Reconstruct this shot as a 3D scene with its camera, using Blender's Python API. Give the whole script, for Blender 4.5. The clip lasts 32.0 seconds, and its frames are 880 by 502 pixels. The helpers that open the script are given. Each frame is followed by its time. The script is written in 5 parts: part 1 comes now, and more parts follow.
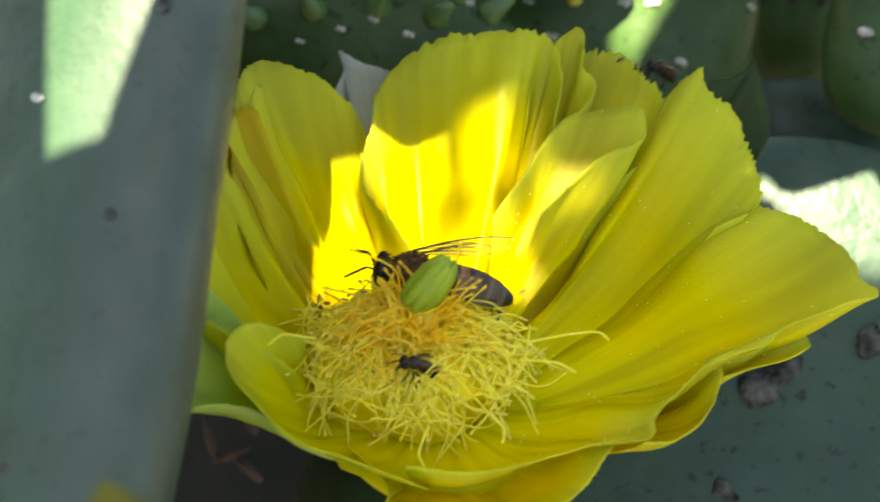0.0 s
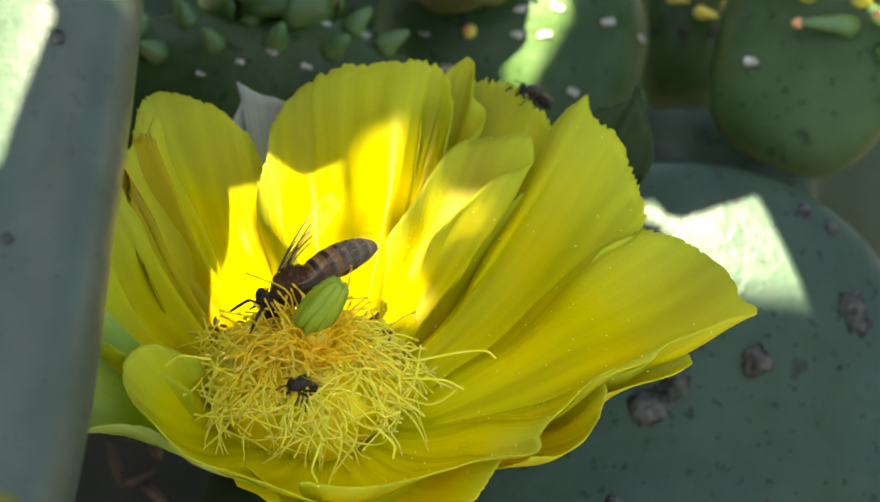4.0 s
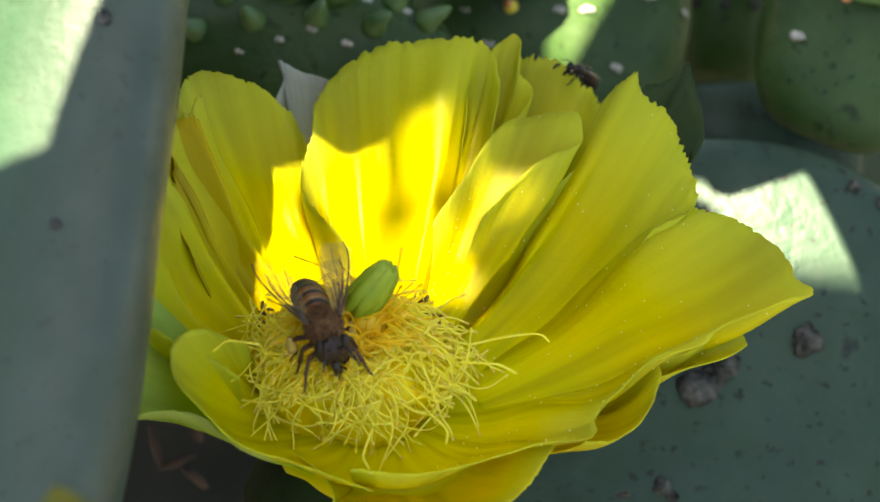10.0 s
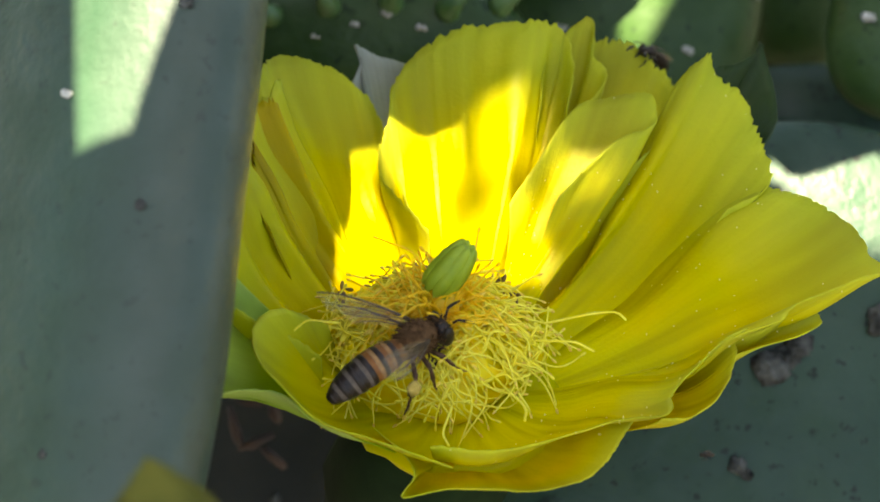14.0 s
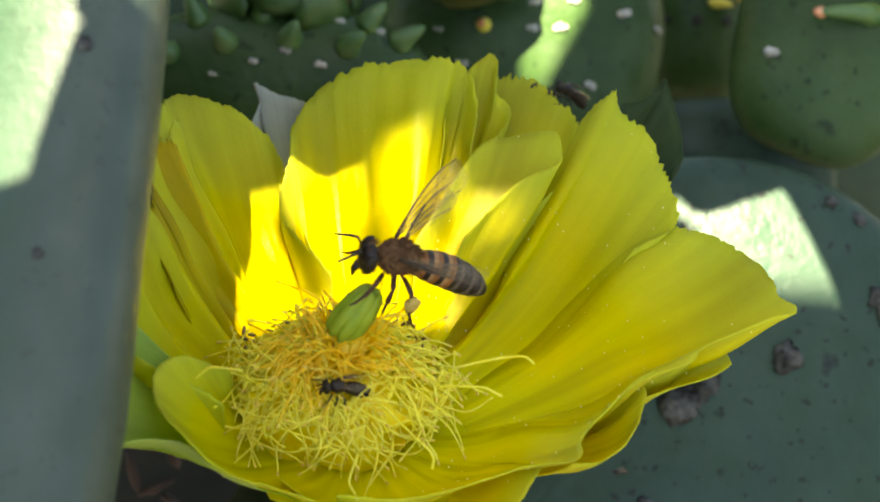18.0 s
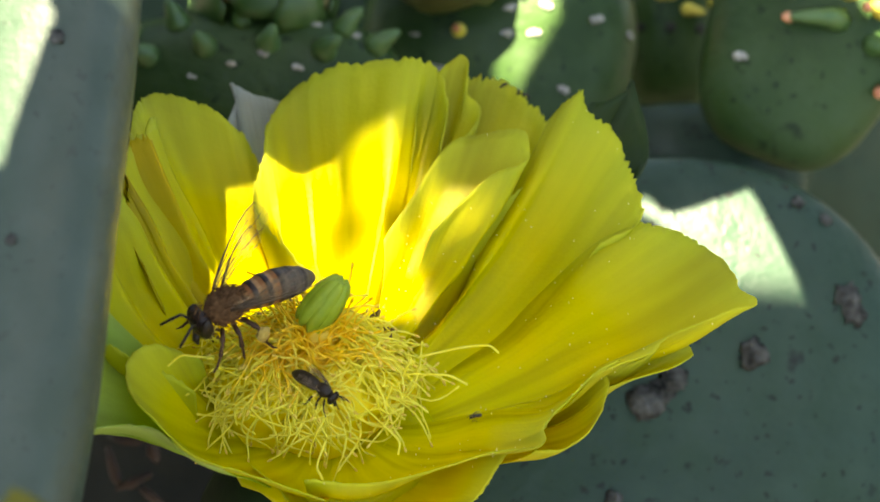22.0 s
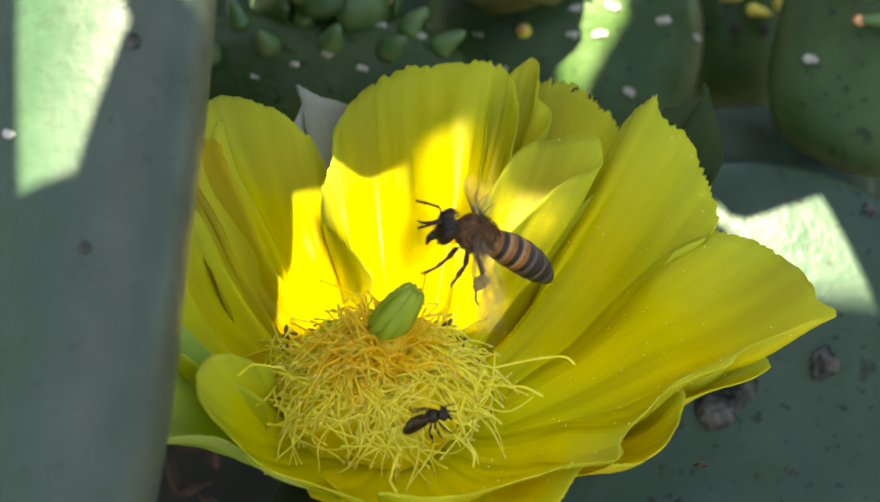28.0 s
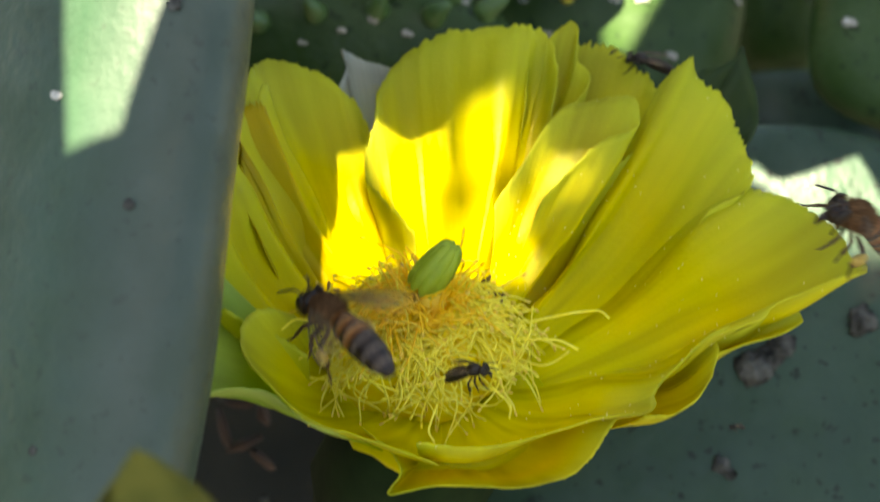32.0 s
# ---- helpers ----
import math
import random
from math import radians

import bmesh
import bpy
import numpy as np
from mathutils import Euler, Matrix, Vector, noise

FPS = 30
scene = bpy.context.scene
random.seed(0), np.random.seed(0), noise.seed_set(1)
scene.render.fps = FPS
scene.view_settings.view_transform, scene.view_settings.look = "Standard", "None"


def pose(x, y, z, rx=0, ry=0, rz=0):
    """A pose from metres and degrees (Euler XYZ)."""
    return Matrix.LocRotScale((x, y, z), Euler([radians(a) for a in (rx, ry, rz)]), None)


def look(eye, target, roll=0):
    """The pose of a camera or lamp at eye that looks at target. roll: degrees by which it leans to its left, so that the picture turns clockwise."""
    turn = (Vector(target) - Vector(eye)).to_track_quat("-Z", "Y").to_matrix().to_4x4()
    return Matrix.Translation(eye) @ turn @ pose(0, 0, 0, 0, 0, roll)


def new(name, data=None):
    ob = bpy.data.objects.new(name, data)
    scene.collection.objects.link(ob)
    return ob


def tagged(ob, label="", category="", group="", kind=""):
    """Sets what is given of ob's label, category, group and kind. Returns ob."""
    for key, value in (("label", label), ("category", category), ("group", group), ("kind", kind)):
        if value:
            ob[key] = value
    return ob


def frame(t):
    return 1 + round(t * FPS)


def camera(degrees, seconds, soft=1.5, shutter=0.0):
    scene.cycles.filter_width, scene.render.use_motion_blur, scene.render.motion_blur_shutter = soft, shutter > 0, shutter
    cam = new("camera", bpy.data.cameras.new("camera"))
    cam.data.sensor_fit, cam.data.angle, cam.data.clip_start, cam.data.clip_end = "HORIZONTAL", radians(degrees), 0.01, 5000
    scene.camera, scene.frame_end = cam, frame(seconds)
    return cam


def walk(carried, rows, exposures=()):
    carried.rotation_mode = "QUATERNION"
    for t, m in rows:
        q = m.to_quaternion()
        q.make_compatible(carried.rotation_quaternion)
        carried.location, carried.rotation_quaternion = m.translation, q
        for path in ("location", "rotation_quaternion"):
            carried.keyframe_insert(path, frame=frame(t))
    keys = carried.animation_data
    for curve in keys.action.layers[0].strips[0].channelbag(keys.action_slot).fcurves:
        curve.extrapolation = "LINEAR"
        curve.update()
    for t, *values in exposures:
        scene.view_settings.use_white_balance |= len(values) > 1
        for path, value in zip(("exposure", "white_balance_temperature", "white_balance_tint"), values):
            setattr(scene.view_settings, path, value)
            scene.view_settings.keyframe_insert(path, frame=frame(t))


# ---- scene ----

# A hand-held close-up, about 22 cm from a flower of 7 cm. Places are in mm in a slanted axes:
# x to the right, y up the slope that the camera faces, z towards the camera.
SLOPE = Matrix.Translation((0, 0, 0.45)) @ Matrix.Rotation(radians(50), 4, "X")
MM = 0.001


def at(p):
    """World place of a point in mm of the slanted axes."""
    return SLOPE @ (Vector(p) * MM)


def way(v):
    return SLOPE.to_3x3() @ Vector(v)


UP = Vector((0, 0.766, 0.643))  # the world's upright in the slanted axes

# ---- camera ----
cam = camera(20.0, 32.0, soft=1.4, shutter=0.4)
cam.data.dof.use_dof, cam.data.dof.focus_distance, cam.data.dof.aperture_fstop = True, 0.224, 32
PATH = [
    (0, -3.64, 2.92, 214.89, 1.56, -1.32, 0.96),
    (0.5, -3.85, 2.12, 216.36, -0.17, -0.67, 0.86),
    (1, -2.34, 1.46, 216.75, -0.86, -0.81, 0.83),
    (1.5, -1.77, 1.41, 216.99, -0.55, -0.43, 0.54),
    (2, -0.91, 1.42, 217.73, -1.13, -0.20, 0.55),
    (2.5, 0.61, 2.26, 219.82, -1.12, -0.71, 0.63),
    (3, -0.48, 0.59, 218.26, -0.42, -0.47, 0.46),
    (3.5, -0.59, 0.70, 220.36, -0.06, -0.42, 0.34),
    (4, 0.05, 1.40, 221.75, -0.00, -0.34, 0.48),
    (4.5, 0.97, 0.89, 223.17, 0.92, 0.36, 0.48),
    (6.5, 0.82, -0.41, 223.36, 1.49, 0.07, 0.14),
    (7, -0.01, 0.12, 220.07, 1.68, 0.12, 0.12),
    (7.5, -0.44, 1.65, 219.45, 2.07, -0.85, 0.28),
    (8, -2.65, 3.73, 213.81, 2.20, -0.44, 0.37),
    (8.5, -2.50, 3.48, 215.91, 1.91, 0.29, 0.43),
    (9, -3.95, 3.89, 215.41, 1.19, -0.23, 0.55),
    (9.5, -2.98, 2.80, 219.16, 0.69, -0.39, 0.38),
    (10, -3.73, 2.56, 217.88, 0.17, -1.08, 0.19),
    (10.5, -3.55, 1.64, 219.87, 0.24, -0.97, -0.00),
    (11, -3.73, 0.63, 218.54, 0.55, -1.68, 0.01),
    (11.5, -2.36, 1.09, 223.51, -0.10, -1.65, -0.16),
    (12, -1.66, 0.83, 221.64, -0.76, -1.97, -0.36),
    (12.5, -2.78, 0.50, 222.05, -1.07, 1.03, -0.51),
    (13, -2.53, 1.47, 219.33, -0.03, 0.94, -0.25),
    (13.5, -3.83, 1.31, 220.81, 1.47, -0.30, -0.22),
    (15.5, -8.10, 3.08, 215.58, 1.65, -2.16, -0.07),
    (16, -9.41, 2.03, 212.40, 0.48, -2.91, 0.08),
    (16.5, -7.07, 2.85, 215.08, 1.95, -3.14, -0.23),
    (17, -6.24, 2.08, 215.29, 0.01, -2.50, -0.26),
    (17.5, -5.85, 2.26, 214.80, -1.10, -1.74, -0.38),
    (18, -6.57, 3.43, 216.45, -0.99, -0.80, -0.52),
    (18.5, -5.65, 0.88, 218.07, -0.60, 0.20, -0.67),
    (19, -4.74, 1.62, 218.78, -0.53, 0.05, -0.55),
    (19.5, -4.25, 0.41, 220.04, -0.72, 0.23, -0.54),
    (20, -4.20, 1.72, 220.70, -0.64, 0.30, -0.46),
    (20.5, -4.38, 1.63, 221.21, -1.49, 0.35, -0.60),
    (21, -3.86, 0.98, 221.44, -1.82, -0.12, -0.34),
    (21.5, -3.35, -0.39, 223.74, -0.21, 0.24, -0.57),
    (22, -3.11, -0.16, 221.77, -0.81, -0.03, -0.45),
    (22.5, -3.26, 0.37, 223.07, -0.41, -0.93, -0.38),
    (23, -3.53, 0.60, 219.89, 0.19, -1.21, -0.27),
    (23.5, -4.67, 1.27, 220.85, 0.08, -1.23, -0.17),
    (24, -5.24, 0.59, 218.76, 1.28, -0.57, -0.14),
    (24.5, -4.91, -1.24, 222.92, 0.84, 1.18, -0.22),
    (26.5, -6.40, 0.67, 222.25, 0.62, 1.04, 0.09),
    (27, -6.26, 1.28, 219.52, 1.13, -0.68, -0.05),
    (27.5, -8.19, 1.71, 220.05, 1.86, -0.56, 0.23),
    (28, -8.06, 1.84, 217.82, -0.42, -0.36, -0.04),
    (28.5, -7.59, 1.14, 218.73, -0.16, 0.07, -0.03),
    (29, -7.16, 1.95, 219.49, -0.97, -0.12, -0.17),
    (29.5, -5.82, 1.05, 223.16, 0.63, 0.36, -0.35),
    (30, -6.30, 1.14, 221.25, 0.67, -0.04, -0.22),
    (30.5, -5.85, -0.24, 223.08, 0.37, -0.32, -0.55),
    (30.7, -5.54, 0.76, 224.24, 0.55, -0.25, -0.48),
    (31, -5.13, 0.77, 222.01, 1.57, 0.25, -0.64),
    (31.5, -4.33, 0.04, 224.34, 1.44, 0.83, -0.36),
    (32, -4.52, -0.09, 223.30, 1.38, -0.82, -0.29)]


def eye_pose(x, y, z, yaw, pitch, roll):
    return (SLOPE @ Matrix.Translation(Vector((x, y, z)) * MM) @ Matrix.Rotation(radians(yaw), 4, "Y")
            @ Matrix.Rotation(radians(pitch), 4, "X") @ Matrix.Rotation(radians(roll), 4, "Z"))


walk(cam, [(row[0], eye_pose(*row[1:])) for row in PATH], exposures=[(t, e + 0.22, 8400, 8) for t, e in (
    (0.0, 3.20), (4.5, 3.18), (9.0, 3.12), (11.2, 3.14), (12.0, 3.46), (12.6, 3.26), (13.0, 3.1), (15.5, 3.3), (17.0, 3.42), (18.0, 3.24), (24.0, 3.24), (26.5, 3.18), (30.0, 3.11), (32.0, 3.1))])

# ---- light ----
TO_SUN = Vector((-0.10, -0.12, 0.98)).normalized()
world = bpy.data.worlds.new("sky")
scene.world = world
world.use_nodes = True
sky = world.node_tree.nodes.new("ShaderNodeTexSky")
sky.sky_type, sky.sun_disc = "NISHITA", False
sky.sun_elevation = math.asin(TO_SUN.z)
sky.sun_rotation = math.atan2(TO_SUN.x, TO_SUN.y)
world.node_tree.nodes["Background"].inputs[1].default_value = 0.05
world.node_tree.links.new(sky.outputs[0], world.node_tree.nodes["Background"].inputs[0])
sun = new("sun", bpy.data.lights.new("sun", "SUN"))
sun.data.energy, sun.data.angle, sun.data.color = 6.0, radians(0.53), (1.0, 0.95, 0.86)
sun.matrix_world = look(TO_SUN * 3, (0, 0, 0))


# ---- materials ----
def mat(name, rough=0.5, spec=0.5):
    m = bpy.data.materials.new(name)
    m.use_nodes = True
    b = m.node_tree.nodes["Principled BSDF"]
    b.inputs["Roughness"].default_value = rough
    b.inputs["Specular IOR Level"].default_value = spec
    return m, m.node_tree.nodes, m.node_tree.links, b


def coords(nodes, links, kind, scale=(1, 1, 1)):
    tc, mp = nodes.new("ShaderNodeTexCoord"), nodes.new("ShaderNodeMapping")
    mp.inputs["Scale"].default_value = scale
    links.new(tc.outputs[kind], mp.inputs[0])
    return mp.outputs[0]


def noise_ramp(nodes, links, vec, scale, stops, detail=4.0, rough=0.55):
    n, r = nodes.new("ShaderNodeTexNoise"), nodes.new("ShaderNodeValToRGB")
    n.inputs["Scale"].default_value, n.inputs["Detail"].default_value, n.inputs["Roughness"].default_value = scale, detail, rough
    links.new(vec, n.inputs["Vector"])
    links.new(n.outputs["Fac"], r.inputs[0])
    while len(r.color_ramp.elements) < len(stops):
        r.color_ramp.elements.new(0.5)
    for e, (p, c) in zip(r.color_ramp.elements, stops):
        e.position, e.color = p, (*c, 1) if len(c) == 3 else c
    return r.outputs[0], n.outputs["Fac"]


def mix(nodes, links, fac, a, b, kind="MIX"):
    m = nodes.new("ShaderNodeMix")
    m.data_type, m.blend_type = "RGBA", kind
    for sock, v in ((m.inputs[0], fac), (m.inputs[6], a), (m.inputs[7], b)):
        if isinstance(v, (int, float)):
            sock.default_value = v
        elif isinstance(v, tuple):
            sock.default_value = (*v, 1)
        else:
            links.new(v, sock)
    return m.outputs[2]


def bump(nodes, links, height, strength, dist, shader):
    b = nodes.new("ShaderNodeBump")
    b.inputs["Strength"].default_value, b.inputs["Distance"].default_value = strength, dist
    links.new(height, b.inputs["Height"])
    for s in (shader if isinstance(shader, (list, tuple)) else [shader]):
        links.new(b.outputs[0], s.inputs["Normal"])


def petal_material(name, inner, outer, tipc, glow):
    """Thin silky tissue: part diffuse, part translucent, with fine lengthwise veins."""
    m, nodes, links, p = mat(name, 0.36, 0.14)
    uv = coords(nodes, links, "UV", (15, 1.3, 1))
    veins, vein_fac = noise_ramp(nodes, links, uv, 1.0, [(0.3, (0.86, 0.85, 0.8)), (0.7, (1, 1, 1))], 5)
    tc = nodes.new("ShaderNodeTexCoord")
    sep = nodes.new("ShaderNodeSeparateXYZ")
    links.new(tc.outputs["UV"], sep.inputs[0])
    ramp = nodes.new("ShaderNodeValToRGB")
    links.new(sep.outputs["Y"], ramp.inputs[0])
    el = ramp.color_ramp.elements
    el[0].position, el[0].color = 0.12, (*inner, 1)
    el[1].position, el[1].color = 0.62, (*outer, 1)
    e = el.new(0.97)
    e.color = (*tipc, 1)
    blot, _ = noise_ramp(nodes, links, coords(nodes, links, "Object", (1, 1, 1)), 140, [(0.35, (0.92, 0.94, 0.85)), (0.65, (1, 1, 1))], 3)
    tone, _ = noise_ramp(nodes, links, coords(nodes, links, "Object", (1, 1, 1)), 62, [(0.38, (0.92, 0.95, 1)), (0.62, (1, 0.96, 1))], 2)
    streaks, _ = noise_ramp(nodes, links, coords(nodes, links, "UV", (5.5, 0.6, 1)), 1.0, [(0.36, (0.72, 0.7, 0.7)), (0.48, (0.9, 0.92, 0.95)), (0.62, (1, 1, 1))], 2)
    col = mix(nodes, links, 1.0, ramp.outputs[0], veins, "MULTIPLY")
    col = mix(nodes, links, 1.0, col, streaks, "MULTIPLY")
    col = mix(nodes, links, 1.0, col, tone, "MULTIPLY")
    col = mix(nodes, links, 1.0, col, blot, "MULTIPLY")
    links.new(col, p.inputs["Base Color"])
    fine = nodes.new("ShaderNodeTexNoise")
    fine.inputs["Scale"].default_value, fine.inputs["Detail"].default_value = 2600, 2
    links.new(coords(nodes, links, "Object"), fine.inputs["Vector"])
    tr = nodes.new("ShaderNodeBsdfTranslucent")
    links.new(mix(nodes, links, 1.0, col, (1.0, 0.98, 0.75), "MULTIPLY"), tr.inputs[0])
    add = nodes.new("ShaderNodeMath")
    add.operation = "MULTIPLY_ADD"
    links.new(fine.outputs["Fac"], add.inputs[0])
    add.inputs[1].default_value = 0.25
    links.new(vein_fac, add.inputs[2])
    bump(nodes, links, add.outputs[0], 0.4, 0.0004, [p, tr])
    sh = nodes.new("ShaderNodeMixShader")
    sh.inputs[0].default_value = glow
    links.new(p.outputs[0], sh.inputs[1])
    links.new(tr.outputs[0], sh.inputs[2])
    links.new(sh.outputs[0], nodes["Material Output"].inputs[0])
    return m


PETAL = petal_material("petal_yellow", (0.95, 0.87, 0.012), (0.87, 0.745, 0.003), (0.7, 0.71, 0.05), 0.5)
PETAL_OLD = petal_material("petal_amber", (0.88, 0.74, 0.006), (0.78, 0.62, 0.004), (0.62, 0.48, 0.012), 0.5)
SEPAL = petal_material("sepal_green_yellow", (0.6, 0.76, 0.05), (0.6, 0.8, 0.1), (0.7, 0.86, 0.25), 0.6)
SEPAL_PALE = petal_material("sepal_pale", (0.5, 0.6, 0.42), (0.56, 0.66, 0.52), (0.5, 0.53, 0.44), 0.4)
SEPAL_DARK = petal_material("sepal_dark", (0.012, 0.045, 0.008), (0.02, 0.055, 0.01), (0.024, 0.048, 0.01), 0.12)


def pad_material(name, dark, light, spots, bloom, rough=0.5, specks=0.75, spec=0.35):
    """Cactus skin: waxy, with a bluish bloom, blotches and small corky specks."""
    m, nodes, links, p = mat(name, rough, spec)
    obj = coords(nodes, links, "Object")
    base, f1 = noise_ramp(nodes, links, obj, 55, [(0.3, dark), (0.7, light)], 6, 0.6)
    wax, _ = noise_ramp(nodes, links, obj, 160, [(0.42, (0, 0, 0)), (0.7, (1, 1, 1))], 5)
    sc = nodes.new("ShaderNodeMath")
    sc.operation = "MULTIPLY"
    links.new(wax, sc.inputs[0])
    sc.inputs[1].default_value = 0.5
    col = mix(nodes, links, sc.outputs[0], base, bloom)
    speck, _ = noise_ramp(nodes, links, obj, 760, [(0.64, (0, 0, 0)), (0.69, (1, 1, 1))], 2)
    speck2, _ = noise_ramp(nodes, links, obj, 230, [(0.66, (0, 0, 0)), (0.74, (1, 1, 1))], 3)
    both = mix(nodes, links, 1.0, speck, speck2, "LIGHTEN")
    sc2 = nodes.new("ShaderNodeMath")
    sc2.operation = "MULTIPLY"
    links.new(both, sc2.inputs[0])
    sc2.inputs[1].default_value = specks
    col = mix(nodes, links, sc2.outputs[0], col, spots)
    links.new(col, p.inputs["Base Color"])
    fine = nodes.new("ShaderNodeTexNoise")
    fine.inputs["Scale"].default_value, fine.inputs["Detail"].default_value = 900, 4
    links.new(obj, fine.inputs["Vector"])
    lumps = nodes.new("ShaderNodeTexNoise")
    lumps.inputs["Scale"].default_value, lumps.inputs["Detail"].default_value = 130, 5
    links.new(obj, lumps.inputs["Vector"])
    relief = nodes.new("ShaderNodeMath")
    relief.operation = "MULTIPLY_ADD"
    links.new(lumps.outputs["Fac"], relief.inputs[0])
    relief.inputs[1].default_value = 1.5
    links.new(fine.outputs["Fac"], relief.inputs[2])
    bump(nodes, links, relief.outputs[0], 0.3, 0.0005, p)
    gloss, _ = noise_ramp(nodes, links, obj, 190, [(0.35, (rough * 0.7,) * 3), (0.65, (min(1, rough * 1.25),) * 3)], 3)
    links.new(gloss, p.inputs["Roughness"])
    return m


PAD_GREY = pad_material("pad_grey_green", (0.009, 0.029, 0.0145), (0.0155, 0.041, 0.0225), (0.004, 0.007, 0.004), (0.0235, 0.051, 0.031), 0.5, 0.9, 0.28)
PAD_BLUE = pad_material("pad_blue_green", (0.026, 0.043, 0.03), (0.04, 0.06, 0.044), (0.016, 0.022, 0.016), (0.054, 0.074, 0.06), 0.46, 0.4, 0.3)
PAD_GREEN = pad_material("pad_fresh_green", (0.014, 0.036, 0.009), (0.035, 0.07, 0.018), (0.006, 0.015, 0.005), (0.049, 0.084, 0.036), 0.4, 0.75, 0.16)


def shade_broad_side(m, start, end, face):
    """Paints shade on a pad's broad side, not its rim; places in m widthwise."""
    nodes, links = m.node_tree.nodes, m.node_tree.links
    p = nodes["Principled BSDF"]
    was = p.inputs["Base Color"].links[0].from_socket
    tc, sep, rng = nodes.new("ShaderNodeTexCoord"), nodes.new("ShaderNodeSeparateXYZ"), nodes.new("ShaderNodeMapRange")
    links.new(tc.outputs["Object"], sep.inputs[0])
    links.new(sep.outputs["X"], rng.inputs[0])
    rng.inputs[1].default_value, rng.inputs[2].default_value = start, end
    green = mix(nodes, links, 1.0, was, face, "MULTIPLY")
    links.new(mix(nodes, links, rng.outputs[0], green, was), p.inputs["Base Color"])


# darker green in the colour where the near pad's side turns from the light
shade_broad_side(PAD_BLUE, 0.0305, 0.0375, (0.46, 0.72, 0.5))


def plain(name, a, b, scale=400, rough=0.5, glow=0.0, bump_mm=0.1, spec=0.5):
    """Two mottled tones; glow: the share of light that passes through."""
    m, nodes, links, p = mat(name, rough, spec)
    obj = coords(nodes, links, "Object")
    col, fac = noise_ramp(nodes, links, obj, scale, [(0.3, a), (0.7, b)], 4)
    links.new(col, p.inputs["Base Color"])
    bump(nodes, links, fac, 0.6, bump_mm * MM, p)
    if glow:
        tr, sh = nodes.new("ShaderNodeBsdfTranslucent"), nodes.new("ShaderNodeMixShader")
        links.new(col, tr.inputs[0])
        sh.inputs[0].default_value = glow
        links.new(p.outputs[0], sh.inputs[1])
        links.new(tr.outputs[0], sh.inputs[2])
        links.new(sh.outputs[0], nodes["Material Output"].inputs[0])
    return m


FILAMENT = plain("filament_yellow", (0.94, 0.84, 0.06), (0.97, 0.92, 0.2), 500, 0.45, 0.6)
FILAMENT_GOLD = plain("filament_golden", (0.95, 0.66, 0.03), (0.97, 0.78, 0.07), 500, 0.45, 0.6)
STAMEN_BED = plain("stamen_mass", (0.95, 0.68, 0.01), (0.96, 0.86, 0.02), 350, 0.5, 0.3, 0.5)
# darker copy of the anther colour, for anthers seen against the light
ANTHER_DARK = plain("anther_backlit", (0.1, 0.055, 0.012), (0.3, 0.2, 0.04), 1500, 0.6, 0.1)
ANTHER = plain("anther_amber", (0.78, 0.56, 0.06), (0.88, 0.7, 0.14), 1500, 0.6, 0.3)
STYLE = plain("style_golden", (0.9, 0.6, 0.03), (0.94, 0.7, 0.06), 300, 0.4, 0.4)
STIGMA = plain("stigma_green", (0.27, 0.38, 0.02), (0.36, 0.46, 0.03), 900, 0.5, 0.4, 0.25)
# green darkened to hold the shade of the hollow under the flower
OVARY_SHADED = plain("ovary_shaded_green", (0.006, 0.014, 0.004), (0.014, 0.028, 0.008), 200, 0.9, 0, 0.3, 0.1)
AREOLE = plain("areole_wool_brown", (0.008, 0.008, 0.0065), (0.1, 0.1, 0.09), 550, 0.95, 0, 0.9, 0.05)
WOOL = plain("areole_wool_white", (0.2, 0.2, 0.17), (0.45, 0.43, 0.38), 1500, 0.9, 0, 0.3)
CONE_GREEN = plain("leaf_cone_green", (0.035, 0.1, 0.024), (0.09, 0.17, 0.045), 300, 0.4, 0.15)
CONE_YELLOW = plain("leaf_cone_yellow", (0.5, 0.46, 0.05), (0.75, 0.6, 0.1), 400, 0.4, 0.15)
CONE_RED = plain("leaf_cone_red_tip", (0.5, 0.12, 0.06), (0.65, 0.3, 0.15), 500, 0.4, 0.1)
BUD_RED = plain("bud_scale_red", (0.45, 0.07, 0.03), (0.6, 0.2, 0.08), 220, 0.4, 0.2)
BUD_YELLOW = plain("bud_scale_yellow", (0.75, 0.62, 0.05), (0.8, 0.7, 0.12), 220, 0.4, 0.3)
BUD_LIME = plain("bud_scale_lime", (0.3, 0.42, 0.04), (0.55, 0.5, 0.12), 200, 0.4, 0.25)
SHOOT_GREEN = plain("shoot_green", (0.03, 0.085, 0.016), (0.075, 0.14, 0.035), 160, 0.4, 0.2)
SHOOT_PINK = plain("shoot_edge_pink", (0.1, 0.16, 0.03), (0.3, 0.2, 0.1), 160, 0.4, 0.2)
BUD_GREEN = plain("bud_scale_green", (0.03, 0.062, 0.01), (0.1, 0.1, 0.024), 220, 0.4, 0.15)
SOIL = plain("dry_soil", (0.012, 0.0095, 0.008), (0.028, 0.022, 0.018), 30, 0.95, 0, 3)
OLIVE = plain("bud_scale_olive", (0.06, 0.066, 0.01), (0.13, 0.12, 0.02), 250, 0.6, 0.2, 0.1, 0.1)
BROWN_SCALE = plain("bud_scale_brown", (0.05, 0.026, 0.014), (0.1, 0.055, 0.03), 250, 0.6, 0.15, 0.1, 0.1)
